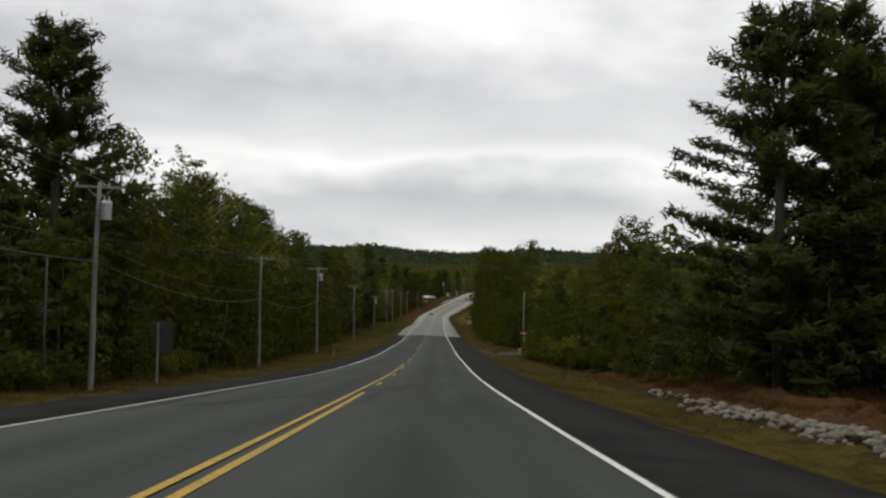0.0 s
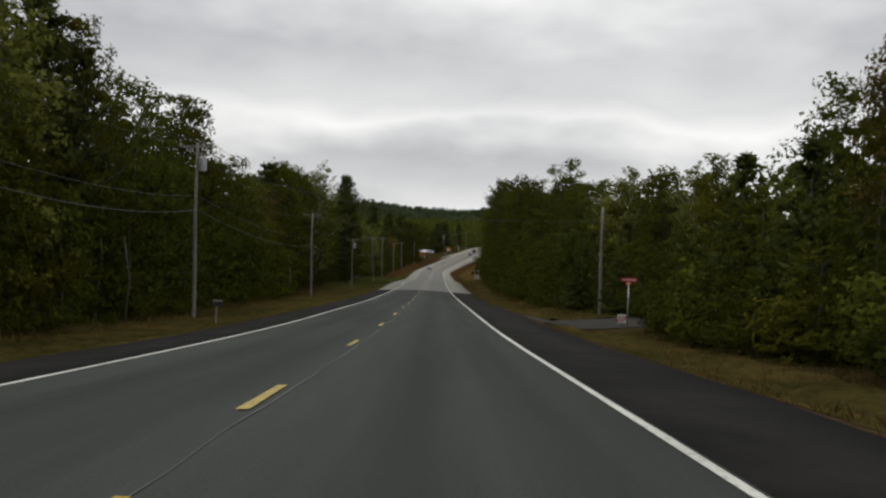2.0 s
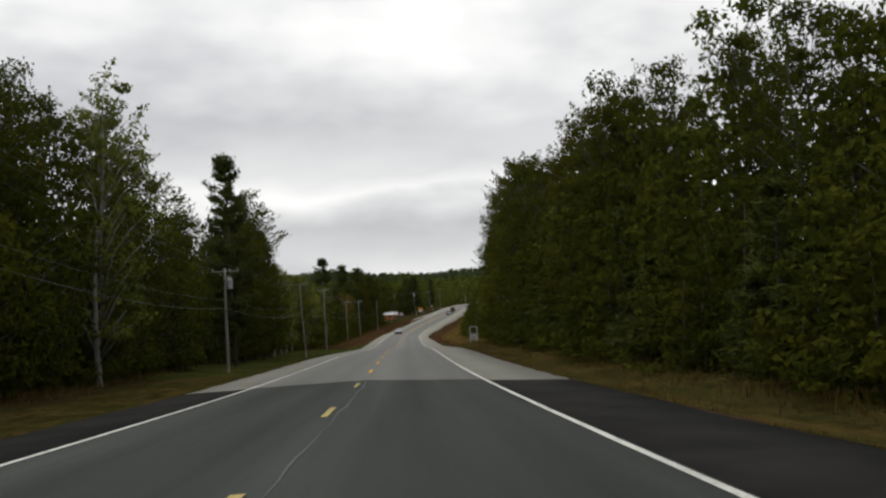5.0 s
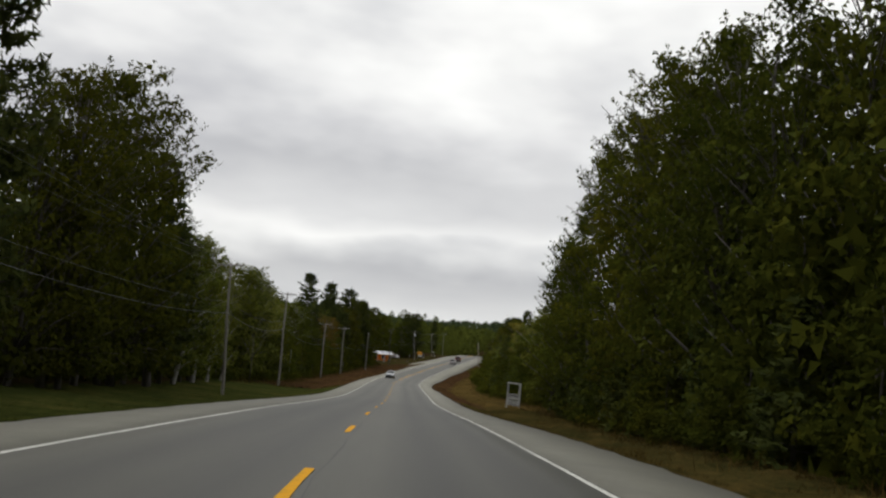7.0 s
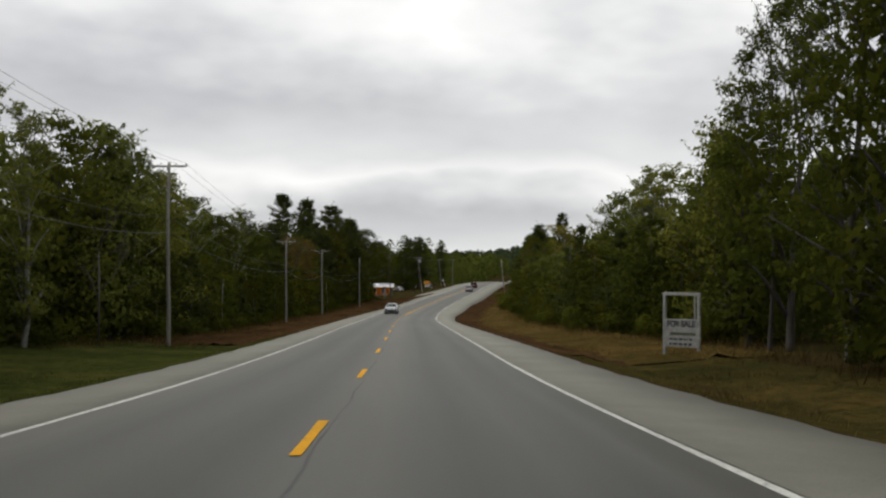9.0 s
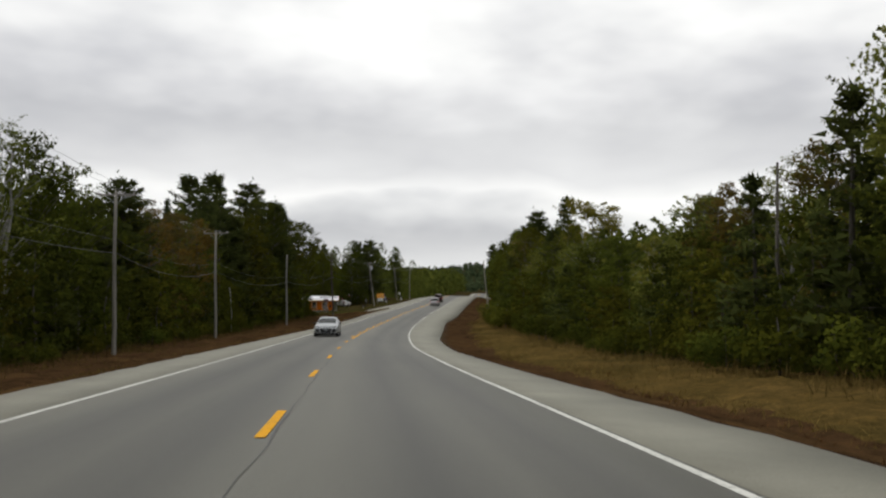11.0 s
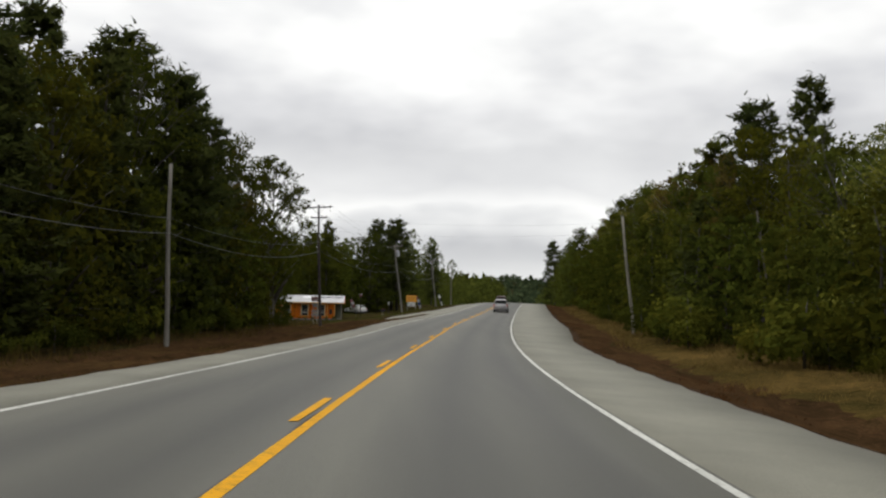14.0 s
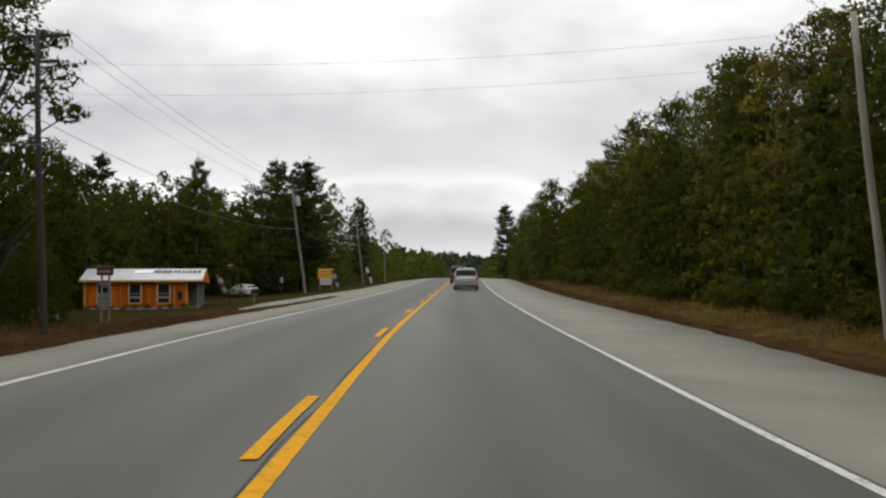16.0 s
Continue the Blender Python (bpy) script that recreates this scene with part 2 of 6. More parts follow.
M_GRASS_GREEN = foliage("green_verge_grass", (0.0333, 0.0414, 0.0101), (0.0805, 0.0851, 0.0187), 0.0)
M_GRASS_RED = foliage("reddish_tall_grass", (0.032, 0.015, 0.007), (0.085, 0.040, 0.016), 0.0)
M_GRASS_STRAW = foliage("golden_straw_grass", (0.075, 0.053, 0.018), (0.165, 0.118, 0.040), 0.0)


def turf(name, dark, mid, pale):
    """Rough grass seen from afar: clumps, streaks and patches at three scales."""
    m, n, l, b = material(name, 1.0, 0, 0.0)
    big_n, clump, fine_n = noise_out(n, l, 0.22, 4, 0.6), noise_out(n, l, 1.7, 5, 0.7), noise_out(n, l, 11.0, 4, 0.75)
    c = ramp(n, l, big_n, [(0.32, dark), (0.5, mid), (0.68, pale)])
    c = blend(n, l, "MULTIPLY", 0.85, c, ramp(n, l, clump, [(0.30, (0.45, 0.50, 0.48)), (0.5, (1.0, 1.0, 1.0)), (0.72, (1.5, 1.4, 1.25))]))
    c = blend(n, l, "MULTIPLY", 0.8, c, ramp(n, l, fine_n, [(0.3, (0.5, 0.52, 0.5)), (0.7, (1.45, 1.42, 1.35))]))
    l.new(c, b.inputs["Base Color"])
    bump(n, l, b, clump, 0.9, 0.25)
    return m


M_VERGE_OLIVE = turf("olive_verge", (0.024, 0.024, 0.008), (0.040, 0.033, 0.011), (0.062, 0.044, 0.015))
M_VERGE_GOLD = turf("straw_verge", (0.042, 0.032, 0.011), (0.066, 0.045, 0.015), (0.088, 0.058, 0.020))
M_VERGE_RED = turf("reddish_verge", (0.030, 0.018, 0.009), (0.046, 0.026, 0.013), (0.060, 0.036, 0.016))
M_LAWN = turf("mown_lawn", (0.022, 0.027, 0.008), (0.031, 0.036, 0.010), (0.048, 0.047, 0.014))
M_WIRE = plain("black_cable", (0.03, 0.03, 0.03), 0.6)
M_WIRE_GREY = plain("grey_cable", (0.05, 0.05, 0.05), 0.6)
M_METAL = plain("galvanised_steel", (0.34, 0.35, 0.36), 0.45, 0.8)
M_GLAZE = plain("porcelain", (0.35, 0.33, 0.30), 0.25)


def ground_material():
    m, n, l, b = material("verge_and_forest_floor", 1.0, 0, 0.0)
    a = noise_out(n, l, 0.11, 6, 0.68)
    c1 = ramp(n, l, a, [(0.36, (0.024, 0.019, 0.009)), (0.5, (0.040, 0.029, 0.013)), (0.62, (0.026, 0.029, 0.010))])
    f = noise_out(n, l, 2.4, 6, 0.7)
    c = blend(n, l, "MULTIPLY", 0.7, c1, ramp(n, l, f, [(0.3, (0.5, 0.5, 0.5)), (0.7, (1.35, 1.3, 1.2))]))
    g = noise_out(n, l, 30, 3, 0.7)
    c = blend(n, l, "MULTIPLY", 0.5, c, ramp(n, l, g, [(0.3, (0.5, 0.5, 0.5)), (0.7, (1.3, 1.3, 1.3))]))
    l.new(c, b.inputs["Base Color"])
    bump(n, l, b, f, 0.8, 0.08)
    return m


M_GROUND = ground_material()
M_GRAVEL = mottled("brown_gravel", (0.026, 0.016, 0.010), (0.062, 0.041, 0.026), 2.0, 1.0, fine=24, depth=0.02, spec=0.0)

# ---- the road's line: plan and height every 24 m ----
STEP = 24.0
PLAN_X = [0.18, 0.0, -0.13, -0.16, -0.16, -0.18, -0.2, -0.18, -0.26, -0.37, -0.51, -0.58, -0.53, -0.39, -0.3, -0.2, -0.15, -0.01, 0.47, 1.63,
          3.41, 5.88, 8.98, 12.53, 16.22, 20.03, 23.96, 27.97]
PLAN_Z = [2.53, 0.0, -2.29, -4.43, -6.24, -7.91, -9.31, -10.68, -11.92, -13.08, -14.03, -14.88, -15.87, -17.01, -18.02, -18.64, -19.16, -19.71,
          -20.16, -20.35, -20.39, -20.17, -19.59, -19.02, -18.37, -17.61, -16.78, -15.95, -15.3, -15.05, -15.15, -15.6, -16.4, -17.2, -17.8, -18.0,
          -17.6, -16.8, -15.6, -14.2, -12.8, -11.6, -10.8, -10.4, -10.2, -10.1, -10.0]
BANK = [-0.021, -0.022, -0.016, -0.004, 0.011, 0.014, 0.013, 0.005, -0.005, -0.006, 0.0, 0.009, 0.014, 0.007, 0.006, 0.009, 0.005, -0.005, -0.024,
        -0.03, -0.03, -0.031, -0.027, -0.017, -0.009, -0.003, 0.0, 0.0]
for _ in range(24):
    PLAN_X.append(PLAN_X[-1] + 4.1)
PLAN_X = np.array([-0.2, *PLAN_X])
PLAN_Z = np.array([5.1, *PLAN_Z])
BANK = np.array([-0.021, *BANK])
LANE_R, LANE_L, SEAM = 4.32, 3.96, 195.0


def paved_right(y):
    return np.interp(y, [0, 50, 164, 180, 273, 281, 305, 375, 403, 430, 442, 460, 490, 500, 512, 600, 1200], [7.2, 7.2, 7.1, 7.35, 7.4, 7.5, 7.2, 6.45, 6.55, 7.0, 7.5, 8.0, 8.2, 8.8, 9.3, 9.3, 8.4])


def paved_left(y):
    return np.interp(y, [0, 195, 250, 282, 310, 390, 415, 437, 467, 492, 505, 1200], [6.05, 6.1, 6.5, 6.5, 6.15, 6.3, 6.0, 5.7, 5.8, 5.6, 5.9, 6.0])


def spline(knots, y):
    f = np.clip((np.asarray(y, float) + 2 * STEP) / STEP, 1.0, len(knots) - 2.001)
    i = np.clip(f.astype(int), 1, len(knots) - 3)
    t = f - i
    a, b, c, d = knots[i - 1], knots[i], knots[i + 1], knots[i + 2]
    return 0.5 * (2 * b + (c - a) * t + (2 * a - 5 * b + 4 * c - d) * t * t + (3 * b - a - 3 * c + d) * t ** 3)


def road_x(y):
    return spline(PLAN_X, y)


def road_z(o, y):
    return spline(PLAN_Z, y) + spline(BANK, y) * np.clip(o, -8.4, 8.4) - 0.0322 * np.minimum(np.abs(o), 8.4)


def step(v, a, b):
    t = np.clip((v - a) / (b - a), 0, 1)
    return t * t * (3 - 2 * t)


def wave(x, y, s):
    return np.sin(x * 0.021 * s + 1.3 + 2.1 * np.sin(y * 0.0083 * s)) * np.cos(y * 0.017 * s + 0.7 + 1.7 * np.sin(x * 0.011 * s))


def dip(o, y):
    """The ground round the shop, level beside the road and lower behind."""
    a = np.where(np.asarray(o, float) < 0, np.abs(o), 0.0)
    return np.interp(a, [6.3, 8.4, 10.5, 13, 16, 21, 26, 40], [0, 0.38, 0.72, 0.5, -0.1, -0.68, -1.2, -1.9]) * step(y, 515, 545) * (1 - step(y, 620, 660))


def ground_z(o, y):
    """The ground's height at o metres right of the centre line, y metres along."""
    o, y = np.asarray(o, float), np.asarray(y, float)
    a = np.abs(o)
    left = np.interp(a - paved_left(y), [-9, -0.45, 0.2, 4.45, 8.95, 15, 30, 74], [-0.3, -0.3, -0.08, -0.95, -0.95, -0.75, 0.2, 1.2])
    b = a - paved_right(y)
    right = np.interp(b, [-9, -0.45, 0.2, 3.2, 7.4, 15, 29, 73], [-0.3, -0.3, -0.08, -0.65, -0.35, 0.0, 0.7, 1.6])
    near = road_z(np.clip(o, -8.4, 8.4), y) + np.where(o < 0, left, right) + 0.10 * wave(o * 9, y * 9, 1) * step(a, 7.5, 12) + dip(o, y)
    x = road_x(y) + o
    far = spline(PLAN_Z, y) + 3.5 * wave(x, y, 0.6) + step(y, 1250, 1900) * (35 + 7 * np.exp(-((x + 150) / 70) ** 2) - 4 * np.exp(-((x - 20) / 60) ** 2) + 8 * np.exp(-((x - 210) / 110) ** 2) + 4 * wave(x * 2.2, y, 0.8)) + 6 * step(a, 80, 600)
    w = step(a, 45, 200)
    w = np.maximum(w, step(y, 1000, 1150))
    return near * (1 - w) + far * w


def place(o, y, dz=0.0):
    return Vector((float(road_x(y)) + o, y, float(ground_z(o, y)) + dz))


# ---- mesh helpers ----
def mesh(name, verts, faces, mats, smooth=False, slots=None):
    me = bpy.data.meshes.new(name)
    me.from_pydata([tuple(map(float, v)) for v in verts], [], [tuple(map(int, f)) for f in faces])
    for m in (mats if isinstance(mats, (list, tuple)) else [mats]):
        me.materials.append(m)
    if slots is not None:
        me.polygons.foreach_set("material_index", np.asarray(slots, dtype=np.int32))
    if smooth:
        me.polygons.foreach_set("use_smooth", np.ones(len(me.polygons), dtype=bool))
    me.update()
    return me


def loose(name, v, mats, slots=None):
    """A mesh of loose triangles or quads from an array n x k x 3."""
    n, k = v.shape[:2]
    me = bpy.data.meshes.new(name)
    me.vertices.add(n * k)
    me.vertices.foreach_set("co", np.ascontiguousarray(v, dtype=np.float32).ravel())
    me.loops.add(n * k)
    me.loops.foreach_set("vertex_index", np.arange(n * k, dtype=np.int32))
    me.polygons.add(n)
    me.polygons.foreach_set("loop_start", np.arange(0, n * k, k, dtype=np.int32))
    for m in (mats if isinstance(mats, (list, tuple)) else [mats]):
        me.materials.append(m)
    if slots is not None:
        me.polygons.foreach_set("material_index", np.asarray(slots, dtype=np.int32))
    me.update(calc_edges=True)
    return me


def part(name, bm, mat, parent=None, label="", smooth=False):
    """Links a bmesh or a mesh as one object under a thing or a part."""
    if isinstance(bm, bmesh.types.BMesh):
        me = bpy.data.meshes.new(name)
        bm.to_mesh(me)
        bm.free()
    else:
        me = bm
    if mat is not None and not me.materials:
        me.materials.append(mat)
    if smooth:
        me.polygons.foreach_set("use_smooth", np.ones(len(me.polygons), dtype=bool))
    ob = new(name, me)
    ob.parent = parent
    return tagged(ob, label=label)


def box_bm(size, at=(0, 0, 0), bevel=0.0, turn=None):
    bm = bmesh.new()
    m = Matrix.Translation(at) @ (turn or Matrix.Identity(4)) @ Matrix.Diagonal((*size, 1))
    bmesh.ops.create_cube(bm, size=1.0, matrix=m)
    if bevel:
        bmesh.ops.bevel(bm, geom=list(bm.edges), offset=bevel, segments=1, affect="EDGES")
    return bm


def tube(points, radii, sides=6, cap=True):
    """Vertices and faces of a tube along a line of points."""
    pts = [Vector(p) for p in points]
    verts, faces = [], []
    for i, p in enumerate(pts):
        d = (pts[min(i + 1, len(pts) - 1)] - pts[max(i - 1, 0)]).normalized()
        a = d.orthogonal().normalized()
        b = d.cross(a)
        r = radii[i] if isinstance(radii, (list, tuple)) else radii
        for k in range(sides):
            t = 2 * math.pi * k / sides
            verts.append(p + (a * math.cos(t) + b * math.sin(t)) * r)
    for i in range(len(pts) - 1):
        for k in range(sides):
            q = (k + 1) % sides
            faces.append((i * sides + k, i * sides + q, (i + 1) * sides + q, (i + 1) * sides + k))
    if cap:
        faces.append(tuple(reversed(range(sides))))
        faces.append(tuple(range((len(pts) - 1) * sides, len(pts) * sides)))
    return verts, faces


def tubes(name, runs, mat, sides=6, smooth=True):
    v, f = [], []
    for points, radii in runs:
        a, b = tube(points, radii, sides)
        f += [tuple(i + len(v) for i in q) for q in b]
        v += a
    return mesh(name, v, f, mat, smooth)


# ---- ground and road ----
gy = np.concatenate([np.arange(-150, 660, 6.0), np.arange(660, 1200, 15.0), np.arange(1200, 2200, 50.0), np.array([2300, 2600, 3200, 4200])])
go = np.concatenate([-np.array([2600, 1600, 1000, 700, 500, 350, 250, 180, 130, 95, 70, 52, 40, 32, 26]), np.arange(-21, -7.4, 1.5), np.array([-6.4, -6.0, -3, 0, 3, 6.5, 7.0, 7.5, 8.0, 8.6]),
                     np.arange(9.4, 21, 1.5), np.array([26, 32, 40, 52, 70, 95, 130, 180, 250, 350, 500, 700, 1000, 1600, 2600])])
OO, YY = np.meshgrid(go, gy)
ZZ = ground_z(OO, YY)
XX = road_x(YY) + OO
nc = len(go)
gf = [(r * nc + c, r * nc + c + 1, (r + 1) * nc + c + 1, (r + 1) * nc + c) for r in range(len(gy) - 1) for c in range(nc - 1)]
ground = new("ground", mesh("ground", np.stack([XX, YY, ZZ], -1).reshape(-1, 3), gf, M_GROUND, True))
tagged(ground, "brown-green grassy verges and dark forest floor", "ground", kind="structure")


def ribbon(name, o0, o1, y0, y1, mat, lift=0.0, cols=2, dy=3.0, skirt=0.0, wobble=0.0, depth_of=road_z):
    """A strip along the road between two offsets, with UVs across and along it and skirts down its sides."""
    ys = np.linspace(y0, y1, max(2, int((y1 - y0) / dy) + 1))
    os_ = np.linspace(0, 1, cols)
    v, uv = [], []
    for y in ys:
        e0 = (o0(y) if callable(o0) else o0) + wobble * math.sin(y * 1.7 + dy) * math.sin(y * 0.61 + 2)
        e1 = (o1(y) if callable(o1) else o1) + wobble * math.sin(y * 1.9 + cols) * math.sin(y * 0.53 + 1)
        for u in os_:
            o = e0 + (e1 - e0) * u
            v.append((float(road_x(y)) + o, y, float(depth_of(o, y)) + lift))
            uv.append((u, y / 10))
    n = cols
    f = [(r * n + c, r * n + c + 1, (r + 1) * n + c + 1, (r + 1) * n + c) for r in range(len(ys) - 1) for c in range(n - 1)]
    if skirt:
        k = len(v)
        for side in (0, n - 1):
            for r in range(len(ys)):
                x, y, z = v[r * n + side]
                v.append((x + (0.05 if side else -0.05), y, z - skirt))
                uv.append(uv[r * n + side])
        m = len(ys)
        f += [(k + r, r * n, (r + 1) * n, k + r + 1) for r in range(m - 1)]
        f += [(r * n + n - 1, k + m + r, k + m + r + 1, (r + 1) * n + n - 1) for r in range(m - 1)]
    me = mesh(name, v, f, mat, True)
    lay = me.uv_layers.new(name="UVMap")
    for lp in me.loops:
        lay.data[lp.index].uv = uv[lp.vertex_index]
    return new(name, me)


def setting(ob, label, category):
    return tagged(ob, label, category, kind="structure")


setting(ribbon("road", -LANE_L - 0.12, LANE_R + 0.12, -120, SEAM, M_OLD, 0, 11, skirt=0.3), "dark grey worn two-lane asphalt highway", "road")
setting(ribbon("road", -LANE_L - 0.12, LANE_R + 0.12, SEAM, 1140, M_NEW, 0.004, 11, skirt=0.3), "pale grey asphalt highway with darker wheel tracks", "road")
setting(ribbon("shoulder", LANE_R + 0.12, paved_right, -120, SEAM - 0.5, M_SHOULDER_OLD, -0.004, 3, skirt=0.35, wobble=0.12), "black newer asphalt road shoulder", "shoulder")
setting(ribbon("shoulder", lambda y: -paved_left(y), -LANE_L - 0.12, -120, SEAM - 0.5, M_SHOULDER_OLD, -0.004, 3, skirt=0.35, wobble=0.12), "black newer asphalt road shoulder", "shoulder")
setting(ribbon("shoulder", LANE_R + 0.12, paved_right, SEAM - 0.5, 1140, M_SHOULDER_NEW, 0.0, 3, dy=1.6, skirt=0.35, wobble=0.10), "pale grey weathered asphalt shoulder", "shoulder")
setting(ribbon("shoulder", lambda y: -paved_left(y), -LANE_L - 0.12, SEAM - 0.5, 1140, M_SHOULDER_NEW, 0.0, 3, dy=1.6, skirt=0.35, wobble=0.10), "pale grey weathered asphalt shoulder", "shoulder")
setting(ribbon("gravel_edge", lambda y: paved_right(y) - 0.1, lambda y: paved_right(y) + 0.9, -120, 640, M_GRAVEL, 0.02, 3, wobble=0.2, depth_of=ground_z), "dark brown crumbled gravel along the asphalt edge", "gravel")
for o, y0, mat, label in ((LANE_R, -120, M_WHITE, "white painted edge line, slightly worn"), (-LANE_L, 64, M_WHITE, "white painted edge line, slightly worn"), (-LANE_L, -120, M_WHITE_OLD, "faded greyish white edge line")):
    setting(ribbon("edge_line", o - 0.062, o + 0.062, y0, 64 if mat == M_WHITE_OLD else 1100, mat, 0.008, 2, wobble=0.012), label, "road marking")
setting(ribbon("centre_line", -0.20, -0.10, -40, 63, M_YELLOW_OLD, 0.008, 2, wobble=0.01), "solid yellow painted centre line", "road marking")
setting(ribbon("centre_line", 0.05, 0.15, -40, 24, M_YELLOW_OLD, 0.008, 2, wobble=0.01), "solid yellow painted centre line", "road marking")
setting(ribbon("centre_line", 0.03, 0.16, 416, 1100, M_YELLOW, 0.008, 2, wobble=0.01), "solid yellow painted centre line", "road marking")
def crack(y):
    return float(np.interp(y, [60, 195, 380, 410, 640], [0.10, 0.16, 0.10, 0.02, -0.05])) + 0.035 * math.sin(y * 1.3) * math.sin(y * 0.37 + 1)


setting(ribbon("road_crack", crack, lambda y: crack(y) + 0.022 + 0.012 * math.sin(y * 0.7), 50, 640, M_CRACK, 0.007, 2, dy=1.0), "dark tarred crack along the road's middle joint", "road crack")
for wide, ys, os_ in ((0.15, [17, 20, 22.7, 24.4, 26.7, 30.4, 36.4, 41], [-3.0, -2.0, -0.9, -0.3, 0.4, 1.1, 2.6, 3.4]), (0.10, [19, 21, 24, 25.6, 28.5, 35, 39], [0.42, 0.45, 0.5, 0.62, 1.05, 2.1, 2.8])):
    setting(ribbon("tar_seal", lambda y: float(np.interp(y, ys, os_)) - wide, lambda y: float(np.interp(y, ys, os_)) + wide, ys[0], ys[-1], M_TAR, 0.0065, 2, dy=0.5, wobble=wide * 0.8), "dull black tar seal wandering across the lane", "road crack")
setting(ribbon("tar_seal", -LANE_L + 0.10, -LANE_L + 0.42, 16, 45, M_TAR, 0.0065, 2, dy=0.7, wobble=0.12), "dull black tar seal beside the edge line", "road crack")
for k in range(-4, 50):
    y = 72.4 + 11.97 * k
    y += float(np.interp(y, [160, 200, 265, 300], [0.0, -2.2, -2.0, 0.0]))
    if y < 65:
        y, lo, hi, mat = y + 5.2, 0.05, 0.15, M_YELLOW_OLD
    elif y < SEAM:
        lo, hi, mat = -0.13, 0.0, M_YELLOW_FADED
    elif y < 412:
        lo, hi, mat = -0.07, 0.06, M_YELLOW
    else:
        lo, hi, mat = -0.20, -0.07, M_YELLOW
    setting(ribbon("centre_dash", lo, hi, y, y + (2.6 if y < SEAM else 3.2), mat, 0.009, 2, dy=1.5, wobble=0.012), "short yellow painted centre dash", "road marking")

# ---- trees ----
rng = np.random.default_rng(7)


def unit(v):
    return v / (np.linalg.norm(v, axis=1, keepdims=True) + 1e-9)


def leaves(centres, size, face, shade, aspect=0.8, along=None, loose_by=0.45):
    """Leaf sprays: one pointed blade at each centre, its upper side towards face; along gives the way it points. Returns corners and soft normals."""
    n = len(centres)
    f = unit(unit(face) + rng.normal(size=(n, 3)) * loose_by)
    d = rng.normal(size=(n, 3)) if along is None else along + rng.normal(size=(n, 3)) * 0.35
    d = unit(d - f * (d * f).sum(1, keepdims=True))
    e = np.cross(f, d)
    s = (size * rng.uniform(0.6, 1.4, n))[:, None]
    b = s * aspect
    corners = np.stack([centres - e * b * 0.5 - d * s * 0.4, centres + e * b * 0.5 - d * s * 0.4, centres + d * s * 0.6], 1)
    geo = np.cross(corners[:, 1] - corners[:, 0], corners[:, 2] - corners[:, 0])
    flip = (geo * f).sum(1) < 0
    corners[flip] = corners[flip][:, [1, 0, 2]]
    soft = unit(unit(shade) * 0.75 + f * 0.45)
    return corners, soft


def crown_mesh(name, sets, mat):
    """Joins sets of leaves into one mesh whose shading follows the clumps."""
    corners = np.concatenate([c for c, _ in sets])
    soft = np.concatenate([s for _, s in sets])
    me = loose(name, corners, mat)
    me.polygons.foreach_set("use_smooth", np.ones(len(corners), dtype=bool))
    me.normals_split_custom_set(np.repeat(soft, 3, axis=0).tolist())
    return me


def ball(c, r, n, shell=0.55):
    """Points in the outer part of a rough ball."""
    d = unit(rng.normal(size=(n, 3)))
    rad = rng.uniform(shell, 1.05, n) ** 0.8
    return np.asarray(c) + d * (np.asarray(r) * rad[:, None])


def assemble(name, runs, sets, mat, bark):
    tree = new(name)
    part("trunk", tubes("trunk", runs, bark, 4), None, tree)
    part("crown", crown_mesh("crown", sets, mat), None, tree)
    return tree


